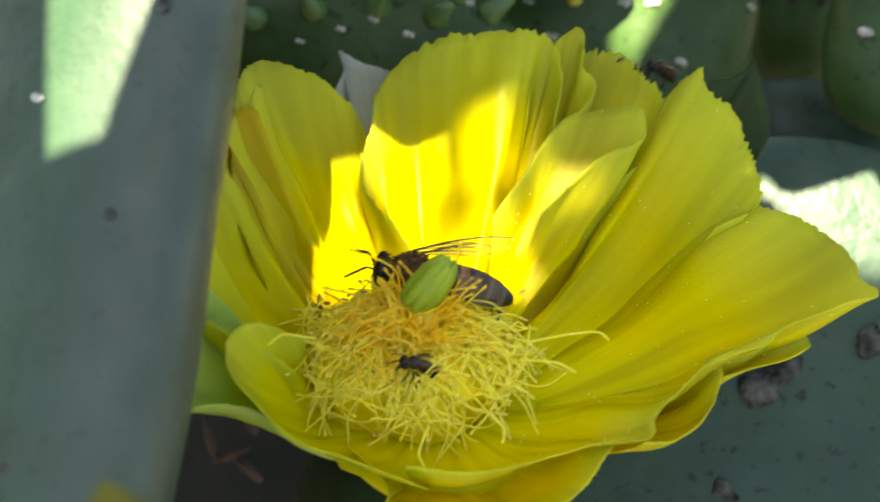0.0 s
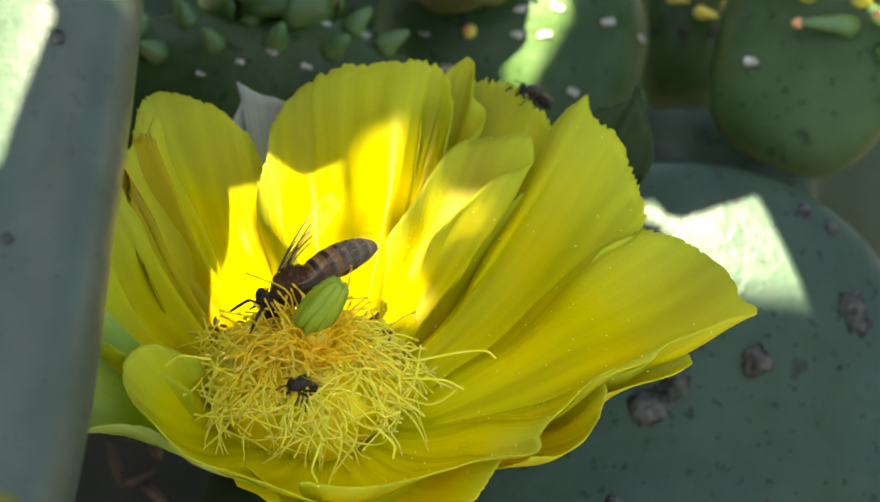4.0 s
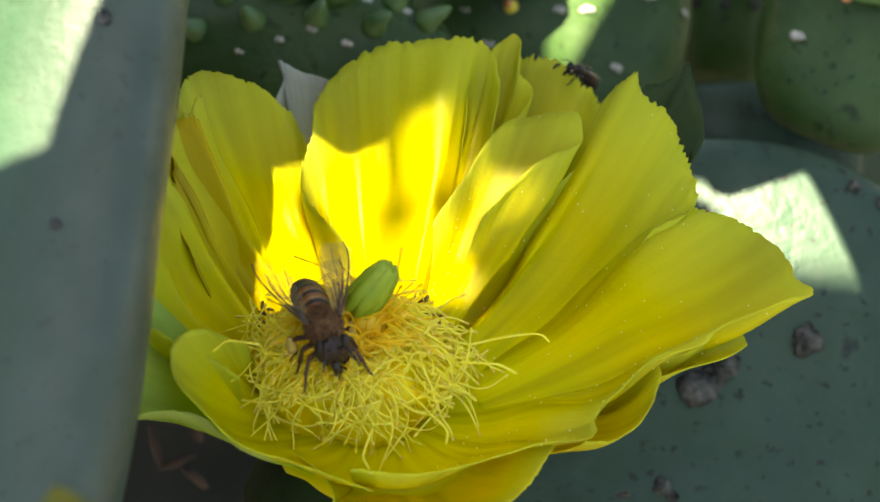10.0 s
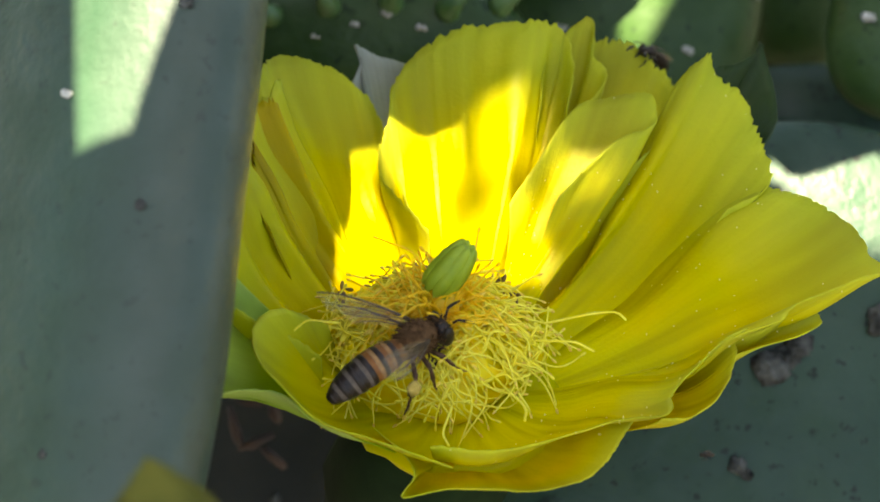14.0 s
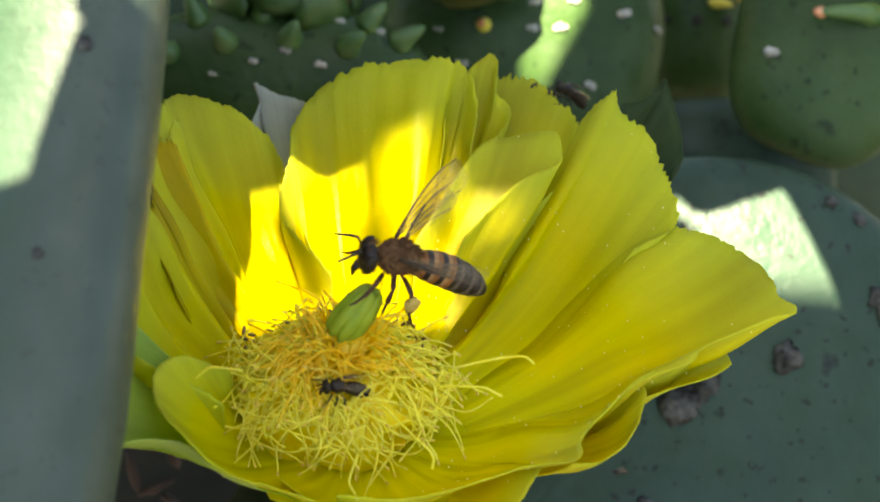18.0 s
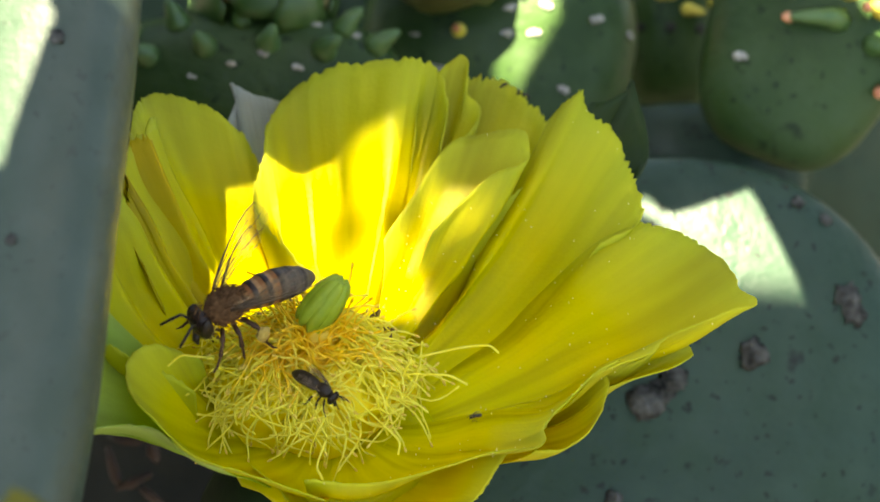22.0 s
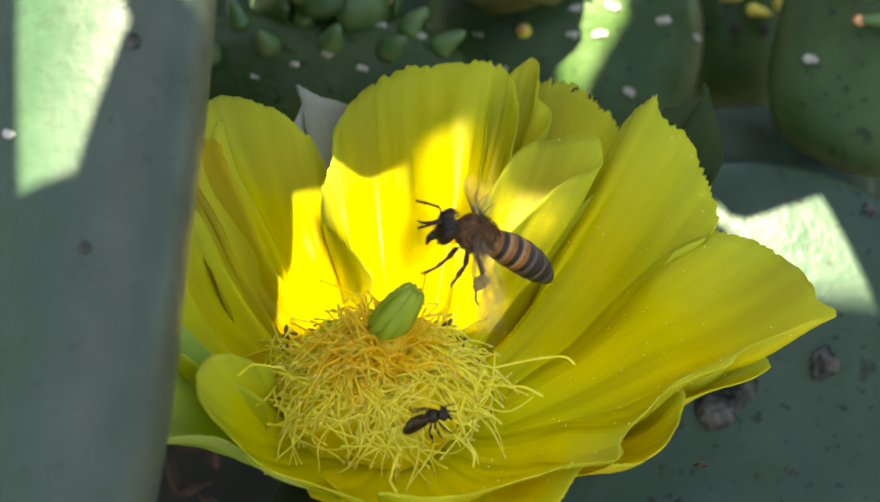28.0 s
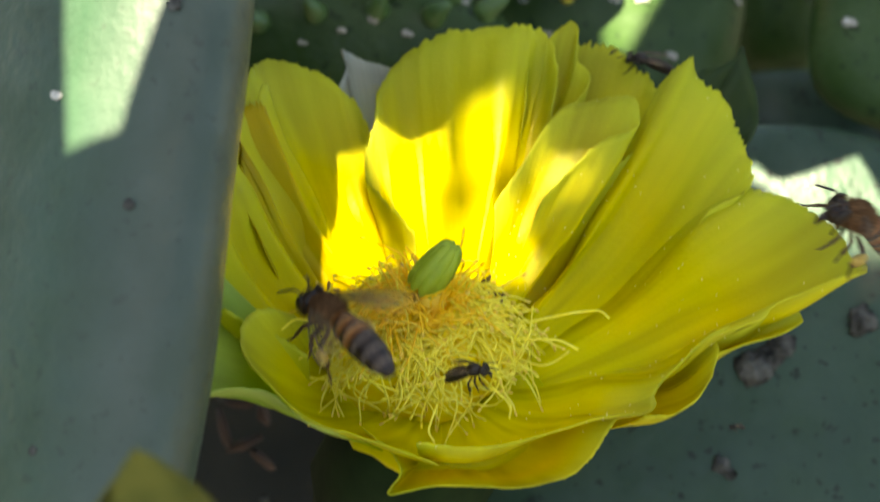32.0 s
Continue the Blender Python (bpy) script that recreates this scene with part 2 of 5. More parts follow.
LITTER = plain("dead_scale_brown", (0.02, 0.011, 0.008), (0.05, 0.028, 0.02), 300, 0.85, 0, 0.4)
BEE_DARK = plain("bee_dark_brown", (0.008, 0.004, 0.003), (0.018, 0.011, 0.008), 1500, 0.42, 0, 0.1, 0.3)
BEE_BLACK = plain("bee_black", (0.009, 0.006, 0.003), (0.018, 0.011, 0.006), 1500, 0.45, 0, 0.05, 0.25)
BEE_AMBER = plain("bee_amber", (0.13, 0.045, 0.01), (0.22, 0.085, 0.02), 1200, 0.5, 0, 0.1, 0.25)
BEE_HAIR = plain("bee_tawny_hair", (0.05, 0.024, 0.01), (0.14, 0.074, 0.034), 2500, 0.9, 0, 0.1, 0.1)
BEE_BAND = plain("bee_pale_band", (0.2, 0.095, 0.03), (0.3, 0.16, 0.06), 2500, 0.8, 0, 0.1)
BEE_BAND_GREY = plain("bee_grey_band", (0.05, 0.035, 0.026), (0.1, 0.075, 0.055), 2500, 0.8, 0, 0.1)
BEE_LEG = plain("bee_leg_brown", (0.03, 0.012, 0.005), (0.065, 0.03, 0.012), 1500, 0.5, 0, 0.1, 0.25)
WING_VEIN = plain("wing_vein", (0.03, 0.016, 0.007), (0.06, 0.034, 0.016), 1500, 0.5, 0, 0.05)
# near-black that puts the deep shade below the flower into the colour
DEEP_SHADE = plain("deep_shade_dark", (0.008, 0.009, 0.006), (0.022, 0.021, 0.015), 120, 0.95, 0, 1.0)
POLLEN_PALE = plain("pollen_grain", (0.94, 0.86, 0.3), (0.96, 0.92, 0.5), 3000, 0.6, 0.3, 0.1)
POLLEN = plain("pollen_load", (0.3, 0.2, 0.03), (0.45, 0.32, 0.08), 3000, 0.9, 0, 0.2)


def wing_material():
    m, nodes, links, p = mat("wing_membrane", 0.3, 0.5)
    p.inputs["Base Color"].default_value = (0.24, 0.16, 0.08, 1)
    tr, sh = nodes.new("ShaderNodeBsdfTransparent"), nodes.new("ShaderNodeMixShader")
    v, _ = noise_ramp(nodes, links, coords(nodes, links, "UV", (5, 9, 1)), 1.0, [(0.3, (0.1, 0.1, 0.1)), (0.5, (0.24, 0.24, 0.24)), (0.7, (0.13, 0.13, 0.13))], 1)
    links.new(v, sh.inputs[0])
    links.new(tr.outputs[0], sh.inputs[1])
    links.new(p.outputs[0], sh.inputs[2])
    links.new(sh.outputs[0], nodes["Material Output"].inputs[0])
    return m


WING = wing_material()


# ---- builders ----
def mesh_of(bm, name, smooth=True):
    me = bpy.data.meshes.new(name)
    bm.normal_update()
    bm.to_mesh(me)
    bm.free()
    if smooth:
        for p in me.polygons:
            p.use_smooth = True
    return me


def part(name, bm, material, parent, label=""):
    """Links a bmesh, or a finished mesh, as one part under a thing."""
    me = bm if isinstance(bm, bpy.types.Mesh) else mesh_of(bm, name)
    if material and not me.materials:
        me.materials.append(material)
    ob = new(name, me)
    ob.parent = parent
    if label:
        ob["label"] = label
    return ob


def thing(name, place, label, category, group="", kind=""):
    ob = new(name)
    ob.empty_display_size = 0.005
    ob.location = place
    return tagged(ob, label, category, group, kind)


def grid_faces(bm, rows, uv=None, closed=False):
    """Skins rows of vertices; uv(i, j) gives the map."""
    layer = bm.loops.layers.uv.verify() if uv else None
    n = len(rows[0])
    for i in range(len(rows) - 1):
        for j in range(n if closed else n - 1):
            k = (j + 1) % n
            f = bm.faces.new((rows[i][j], rows[i][k], rows[i + 1][k], rows[i + 1][j]))
            if uv:
                for loop, (a, b) in zip(f.loops, ((i, j), (i, k), (i + 1, k), (i + 1, j))):
                    loop[layer].uv = uv(a, b)


def tube(bm, pts, radii, sides=6, caps=True):
    """A round tube along points with a radius each."""
    rings = []
    side = None
    for i, p in enumerate(pts):
        t = (pts[min(i + 1, len(pts) - 1)] - pts[max(i - 1, 0)]).normalized()
        ref = side if side is not None else (Vector((0, 0, 1)) if abs(t.z) < 0.9 else Vector((1, 0, 0)))
        n = t.cross(ref).normalized()
        side = n.cross(t).normalized()
        rings.append([bm.verts.new(p + (side * math.cos(a) + n * math.sin(a)) * radii[i])
                      for a in (2 * math.pi * k / sides for k in range(sides))])
    grid_faces(bm, rings, closed=True)
    if caps:
        bm.faces.new(rings[0][::-1])
        bm.faces.new(rings[-1])


def blob(bm, c, axes, seg=14, ring=10, rough=0.0, seed=0, squeeze=None):
    """An ellipsoid on three axis vectors, with an uneven skin."""
    rows = []
    for i in range(ring + 1):
        th = math.pi * (0.02 + 0.96 * i / ring)
        row = []
        for j in range(seg):
            ph = 2 * math.pi * j / seg
            d = Vector((math.sin(th) * math.cos(ph), math.sin(th) * math.sin(ph), math.cos(th)))
            k = 1 + (rough * noise.noise(d * 3 + Vector((seed, seed * 2.3, 0))) if rough else 0)
            s = squeeze(d.z) if squeeze else 1
            row.append(bm.verts.new(Vector(c) + axes[0] * d.x * k * s + axes[1] * d.y * k * s + axes[2] * d.z * k))
        rows.append(row)
    grid_faces(bm, rows, closed=True)
    bm.faces.new(rows[0][::-1])
    bm.faces.new(rows[-1])


# ---- the flower ----
BASE = Vector((-9.6, -17.9, -3.0))          # floor of the cup
flower = thing("cactus_flower", at(BASE), "wide open yellow prickly pear flower with silky petals", "flower")


def petal(name, material, rim, label="", start=6.5, sag=4.0, rise=0.0, frill=0.5, ribs=0.3, folds=3.0, curl=0.0, seed=0):
    """One petal: a sheet lofted from the cup's floor up to the rim that runs through a few corners. Sizes in mm."""
    rim = [Vector(p) for p in rim]
    ends = [rim[0] * 2 - rim[1]] + rim + [rim[-1] * 2 - rim[-2]]
    knots = [0.0]
    for p, q in zip(rim, rim[1:]):
        knots.append(knots[-1] + (q - p).length ** 0.7)
    n, m = 26, 130
    grid = []
    for j in range(m + 1):
        d = knots[-1] * j / m
        k = max(i for i in range(len(knots) - 1) if knots[i] <= d + 1e-9)
        f = (d - knots[k]) / (knots[k + 1] - knots[k])
        p0, p1, p2, p3 = ends[k:k + 4]
        tip = p1 + (p2 - p0) * 0.5 * f + (p0 - p1 * 2.5 + p2 * 2 - p3 * 0.5) * f * f + (p1 * 1.5 - p0 * 0.5 - p2 * 1.5 + p3 * 0.5) * f ** 3
        out = tip - BASE
        out -= UP * out.dot(UP)
        out.normalize()
        foot = BASE + out * start + UP * rise
        tip += (tip - foot).normalized() * frill * (0.45 * noise.noise(Vector((d * 0.9, seed * 2.0, 3))) + 0.1 * noise.noise(Vector((d * 3.1, seed * 3.0, 3))))
        mid = (foot + tip) / 2 - UP * sag + out * sag * 0.6
        tooth = (tip - mid).normalized() * min(frill, 0.9) * (0.35 * noise.noise(Vector((d * 3.1, seed * 3.0, 3))) + 0.5 * noise.noise(Vector((d * 7.3, seed * 5.0, 8))) - 0.9 * abs(noise.noise(Vector((d * 5.1, seed * 4.0, 21)))))
        grid.append([foot * (1 - t) ** 2 + mid * 2 * t * (1 - t) + tip * t * t + tooth * t ** 16 for t in (i / n for i in range(n + 1))])
    bm = bmesh.new()
    rows = []
    for i in range(n + 1):
        t = i / n
        row = []
        for j in range(m + 1):
            p = grid[j][i]
            du = grid[min(j + 1, m)][i] - grid[max(j - 1, 0)][i]
            dv = grid[j][min(i + 1, n)] - grid[j][max(i - 1, 0)]
            nm = dv.cross(du).normalized()
            q = 2 * j / m - 1
            swell = noise.noise(p * 0.11) * 1.3 * min(1, t * 2)
            rib = (math.sin(q * folds * 2.2 + seed) + 0.25 * math.sin(q * folds * 5 + 2 * seed + t)) * ribs * (1 - q * q) * math.sin(math.pi * min(1, t * 0.85))
            wave = noise.noise(Vector((q * 2.6 + seed * 7.1, t * 3.0, seed))) * frill * 0.7 * t * t
            fine = noise.noise(Vector((q * 6 + seed, t * 5, seed * 1.7))) * 0.16 * frill * t
            row.append(bm.verts.new(way(p + nm * (swell + rib + wave + fine - curl * t ** 5) - BASE) * MM))
        rows.append(row)
    grid_faces(bm, rows, uv=lambda i, j: (j / m, i / n))
    ob = part(name, bm, material, flower, label)
    ob.modifiers.new("thickness", "SOLIDIFY").thickness = 0.13 * MM
    return ob


# back of the cup, from the innermost outwards
petal("petal", PETAL, ((-4.2, 0.6, -10.0), (1.2, 9.5, -14.6), (4.4, 10.9, -15.4), (7.9, 11.4, -15.8), (8.6, 10.3, -15.4), (7.8, 8.1, -14.4), (3.7, 6.3, -13.0), (-1.1, 1.7, -10.4)), "narrow petal with a rolled rim", start=4, rise=3.2, sag=4, curl=-0.8, frill=0.3, seed=5)
petal("petal", PETAL, ((-12.4, -1.4, -12.0), (-16.5, 3.1, -15.0), (-17.3, 6.9, -16.6), (-16.4, 11.8, -18.6), (-13.1, 16.1, -20.0), (-9.3, 18.0, -20.6), (-4.7, 18.4, -21.0), (-1.9, 18.7, -21.4), (-0.9, 18.3, -21.4), (-0.1, 17.6, -21.4), (0.6, 13.9, -19.6), (0.6, 8.1, -16.0)), "broad petal with soft folds", start=5.6, rise=0.8, sag=6, ribs=1.5, folds=3.6, frill=1.2, seed=2)
petal("petal", PETAL, ((-1.7, 11.0, -19.5), (-0.4, 16.0, -22.2), (1.4, 18.2, -22.8), (2.9, 18.9, -23.2), (2.6, 16.0, -22.6), (3.6, 14.2, -22.0), (2.9, 11.8, -20.4), (0.1, 7.6, -17.0)), "petal drawn out into a point", start=6.4, sag=6.4, ribs=0.3, frill=0.3, seed=3)
petal("petal", PETAL, ((-28.2, 4.4, -5.0), (-29.0, 11.3, -12.0), (-27.7, 14.8, -16.0), (-24.1, 14.7, -18.0), (-20.3, 12.9, -19.0), (-18.0, 9.9, -19.4), (-16.2, 5.1, -18.0), (-14.3, -0.3, -14.0)), start=6.6, sag=6, ribs=1.0, folds=2, frill=0.7, seed=1)
petal("petal", PETAL, ((1.0, 1.1, -12.0), (8.1, 5.9, -16.0), (10.3, 10.0, -17.4), (11.1, 12.5, -17.2), (13.9, 15.0, -16.6), (14.4, 13.3, -16.6), (16.5, 11.8, -16.2), (17.8, 9.0, -15.2), (19.0, 5.8, -13.6), (19.2, 3.5, -12.0), (18.7, 2.1, -11.0), (15.4, 0.4, -10.6)), "broad petal with a sharp tip", start=5.2, rise=1.0, sag=6.0, ribs=0.25, folds=2.4, frill=0.8, seed=6)
petal("petal", PETAL, ((0.7, 9.3, -20.0), (2.0, 15.6, -24.0), (3.4, 16.8, -24.6), (6.5, 16.8, -25.0), (8.9, 15.0, -24.4), (10.2, 13.6, -24.0), (10.8, 10.4, -21.5), (9.3, 5.4, -18.0)), "petal with a chewed, dark-flecked rim", start=7.2, sag=6.4, frill=1.1, seed=4)
# right
petal("petal", PETAL, ((14.6, 1.8, -16.0), (17.6, 2.4, -13.6), (19.4, 2.3, -11.2), (21.8, 1.7, -9.5), (24.4, 0.2, -8.0), (26.5, -1.7, -5.6), (27.0, -3.5, -4.0), (28.4, -4.8, -2.6), (25.3, -5.6, -2.0), (21.1, -7.0, -1.0), (19.7, -8.2, -0.5), (18.9, -9.4, 0.0), (16.4, -10.7, 1.2), (13.5, -11.5, 2.6)), "wide petal with a pointed tip", start=7.6, rise=0.5, sag=2.6, ribs=0.35, folds=2, frill=0.4, seed=7)
petal("petal", PETAL, ((15.4, -10.6, -1.6), (18.4, -10.2, -2.2), (21.3, -9.2, -3.0), (22.6, -9.3, -3.2), (20.0, -10.9, -2.4), (17.2, -12.3, -1.4), (14.7, -12.8, -0.4)), "petal with its rim folded under", start=8, sag=3, ribs=0.1, frill=0.2, seed=8)
petal("petal", PETAL, ((14.6, -10.8, -1.0), (15.3, -12.5, 0.0), (14.4, -14.2, 1.0), (12.6, -16.0, 2.4), (10.5, -17.0, 3.6), (7.9, -17.3, 5.0)), start=8.4, sag=3.6, ribs=0.2, frill=0.3, seed=21)
# front
petal("petal", PETAL, ((16.1, -10.5, 1.4), (12.5, -12.1, 3.4), (9.6, -13.9, 5.2), (8.4, -15.4, 6.6), (8.2, -16.7, 7.0), (4.4, -17.6, 8.0), (0.5, -18.6, 9.2), (-4.3, -19.5, 10.4), (-8.1, -20.1, 11.0), (-11.8, -19.7, 11.4)), "front petal with a smooth rim", start=3.6, rise=2.6, sag=3.4, ribs=0.2, frill=0.3, seed=9)
petal("petal", PETAL, ((7.2, -16.4, 1.0), (6.0, -18.0, 4.0), (3.9, -20.7, 5.5), (1.2, -22.7, 6.5), (-3.0, -23.8, 7.5), (-7.8, -23.5, 8.0), (-11.2, -23.7, 8.6), (-14.3, -24.1, 9.0), (-13.1, -22.1, 9.0), (-14.1, -19.9, 7.5), (-16.6, -18.3, 6.0)), "outermost petal with a pointed tip", start=6, sag=0.6, ribs=0.3, frill=0.3, seed=11)
petal("petal", PETAL, ((-20.4, -10.3, 3.0), (-23.2, -8.8, 6.0), (-25.2, -8.5, 7.4), (-26.5, -9.4, 8.2), (-26.8, -11.4, 9.0), (-25.2, -13.8, 9.8), (-22.2, -16.2, 10.4), (-18.7, -17.9, 10.8), (-14.7, -19.1, 11.4), (-9.9, -20.3, 11.6)), "front petal with a turned lip", start=3.6, rise=2.6, sag=4, ribs=0.3, frill=0.4, curl=0.5, seed=12)
# left
petal("petal", PETAL, ((-26.2, 12.6, -12.0), (-28.4, 9.8, -8.0), (-29.4, 5.6, -3.5), (-29.6, 2.3, 0.0), (-30.4, -1.7, 3.4), (-31.2, -3.8, 5.0), (-30.2, -5.5, 5.6), (-28.6, -7.6, 6.4), (-25.1, -9.9, 5.4), (-21.4, -12.0, 4.0)), "petal crumpled lengthwise", start=7, sag=4.6, ribs=0.9, folds=6, frill=1.4, seed=13)
petal("petal", PETAL_OLD, ((-26.4, -2.2, -3.0), (-28.0, 1.4, -2.6), (-28.7, 5.4, -4.0), (-28.4, 8.8, -6.4), (-27.4, 10.4, -9.0), (-26.2, 7.4, -11.0), (-24.8, 3.2, -11.4)), "amber petal, crumpled lengthwise", start=6.6, rise=0.3, sag=4.4, ribs=1.1, folds=5, frill=1.6, seed=14)
petal("sepal", SEPAL, ((-29.0, -4.8, 5.0), (-30.7, -7.9, 6.0), (-31.6, -11.7, 7.0), (-32.2, -15.1, 7.6), (-28.2, -15.2, 8.4), (-24.2, -15.9, 9.0), (-21.8, -17.2, 9.6), (-18.8, -18.5, 10.0)), "pale green outer petal", start=7, sag=0.8, ribs=0.2, seed=16)
petal("sepal", SEPAL_PALE, ((-21.0, 10.1, -21.0), (-20.0, 13.2, -23.4), (-19.5, 14.8, -24.2), (-19.9, 16.2, -24.6), (-20.0, 16.5, -24.6), (-19.6, 16.2, -24.6), (-18.0, 15.4, -24.6), (-15.7, 14.5, -24.2), (-14.5, 11.2, -22.0)), "pale sepal with a brownish tip", start=8, sag=6.6, ribs=0.1, frill=0.2, seed=17)
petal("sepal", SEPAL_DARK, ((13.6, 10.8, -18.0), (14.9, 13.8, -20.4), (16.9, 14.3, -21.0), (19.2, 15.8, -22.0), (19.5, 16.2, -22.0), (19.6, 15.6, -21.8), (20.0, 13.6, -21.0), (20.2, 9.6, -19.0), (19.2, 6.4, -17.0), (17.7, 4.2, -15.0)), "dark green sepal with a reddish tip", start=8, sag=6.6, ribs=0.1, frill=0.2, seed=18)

# grains of pollen that stick to the petals
rnd = random.Random(8)
bm = bmesh.new()
for ob in [o for o in flower.children if o.get("label") in ("narrow petal with a rolled rim", "broad petal with a sharp tip", "wide petal with a pointed tip", "front petal with a smooth rim")]:
    for k in range(70):
        v = ob.data.vertices[rnd.randrange(5 * 131, 27 * 131)]
        g = rnd.uniform(0.04, 0.09) * MM
        blob(bm, v.co + v.normal * rnd.choice((-0.1, 0.14)) * MM + Vector((rnd.gauss(0, 0.3), rnd.gauss(0, 0.3), 0)) * MM, [Vector((g, 0, 0)), Vector((0, g, 0)), Vector((0, 0, g))], 5, 3)
tagged(part("pollen_dust", bm, POLLEN_PALE, flower, "pale grains of pollen on the petals"), kind="stuff")

# the green ovary below
low = way(Vector((-18.4, -30.3, -20.0)) - BASE) * MM
ax = -low.normalized()
ox = ax.orthogonal().normalized()
bm = bmesh.new()
blob(bm, low * 0.55, [ox * 10 * MM, ax.cross(ox) * 10 * MM, ax * low.length * 0.62], 22, 14, 0.12, 3, squeeze=lambda z: 0.78 + 0.22 * z)
part("ovary", bm, OVARY_SHADED, flower, "green ovary, the hollow's shade put into its colour")

# floor of the cup, under the stamens
bm = bmesh.new()
blob(bm, Vector((0, 0.5, 0.4)) * MM, [Vector((9.6, 0, 0)) * MM, Vector((0, 9.0, 0)) * MM, Vector((0, 0, 2.2)) * MM], 32, 12, 0.1, 6)
part("cup_floor", bm, PETAL, flower)

# style and stigma
STYLE_TOP = Vector((-11.1, -6.0, 4.0))
bm = bmesh.new()
s0, s1 = Vector((0, 0, 0)), way(STYLE_TOP - BASE) * MM
tube(bm, [s0.lerp(s1, k / 6) + Vector((0, 0, math.sin(k / 6 * math.pi) * 0.0004)) for k in range(7)],
     [(1.1 + 0.5 * math.sin(k / 6 * math.pi)) * MM for k in range(7)], 12)
part("style", bm, STYLE, flower)
tipv = way(Vector((-8.0, -2.0, 6.0)) - STYLE_TOP).normalized()
sx = tipv.orthogonal().normalized()
sy = tipv.cross(sx)
for k in range(8):
    a = 2 * math.pi * k / 8
    d = sx * math.cos(a) + sy * math.sin(a)
    bm = bmesh.new()
    blob(bm, s1 + tipv * 1.8 * MM + d * 0.95 * MM, [d * 0.78 * MM, tipv.cross(d) * 0.8 * MM, (tipv * 2.7 - d * 0.25) * MM], 12, 10, 0.05, k)
    part("stigma_lobe", bm, STIGMA, flower)
bm = bmesh.new()
blob(bm, s1 + tipv * 1.8 * MM, [sx * 1.6 * MM, sy * 1.65 * MM, tipv * 2.5 * MM], 16, 10, 0.08, 9)
part("stigma_core", bm, STIGMA, flower)


# stamens: a dome of tangled threads
DOME = Vector((-2.4, 2.6, 5.9))
DOME_SIZE = Vector((9.6, 6.8, 5.3))
bm = bmesh.new()
blob(bm, DOME * MM, [Vector((DOME_SIZE.x, 0, 0)) * MM, Vector((0, DOME_SIZE.y, 0)) * MM, Vector((0, 0, DOME_SIZE.z)) * MM], 32, 18, 0.25, 4, squeeze=lambda z: 0.92 - 0.3 * z)
part("stamen_bed", bm, STAMEN_BED, flower, "dense orange-yellow mass of stamens")


def strand(bm, k, m=Matrix()):
    """A thread that lies along +x and ends in an anther."""
    r = random.Random(100 + k)
    ln, bend, arch = r.uniform(3.0, 8.0), r.uniform(-3.6, 3.6), r.uniform(0.3, 1.6)
    curl, turns = r.uniform(0.2, 0.7), r.uniform(4.0, 9.0)
    pts = [m @ (Vector((ln * (s - 0.4), bend * s * s + curl * math.sin(s * turns + k), arch * math.sin(s * 2.5) - 0.45 * s + 0.25 * math.sin(s * turns * 0.8 + 2 * k))) * MM)
           for s in (i / 11 for i in range(12))]
    tube(bm, pts, [0.105 * MM * (1.15 - 0.4 * i / 11) for i in range(12)], 5)
    n0 = len(bm.faces)
    d = (pts[-1] - pts[-2]).normalized()
    o = d.orthogonal().normalized()
    blob(bm, pts[-1] + d * 0.15 * MM, [o * 0.13 * MM, d.cross(o) * 0.13 * MM, d * 0.3 * MM], 6, 4)
    return n0


def strand_mesh(k, material):
    bm = bmesh.new()
    n0 = strand(bm, k)
    bm.faces.ensure_lookup_table()
    for f in bm.faces[n0:]:
        f.material_index = 1
    me = mesh_of(bm, "filament")
    me.materials.append(material)
    me.materials.append(ANTHER)
    return me


def dome_place(r, spread):
    """A place on the dome of stamens, mostly on its front and top."""
    a, h = r.uniform(0, 2 * math.pi), r.uniform(-0.12, 1.0)
    w = math.sqrt(1 - h * h)
    d = Vector((w * math.cos(a), w * math.sin(a), h))
    k = 0.92 - 0.3 * h
    p = DOME + Vector((d.x * DOME_SIZE.x * k, d.y * DOME_SIZE.y * k, d.z * DOME_SIZE.z))
    nm = Vector((d.x / DOME_SIZE.x, d.y / DOME_SIZE.y, d.z / DOME_SIZE.z)).normalized()
    down = Vector((d.x + 0.001, d.y, -0.6 * w - 0.05))
    x = (down - nm * down.dot(nm)).normalized()
    x = Matrix.Rotation(r.gauss(0, spread), 3, nm) @ x
    lift = Matrix.Rotation(r.uniform(-0.85, 0.1) * (1.25 - h), 3, nm.cross(x))
    x, nm = lift @ x, lift @ nm
    return Matrix.Translation((p + nm * r.uniform(-0.1, 0.5)) * MM) @ Matrix((x, nm.cross(x), nm)).transposed().to_4x4()


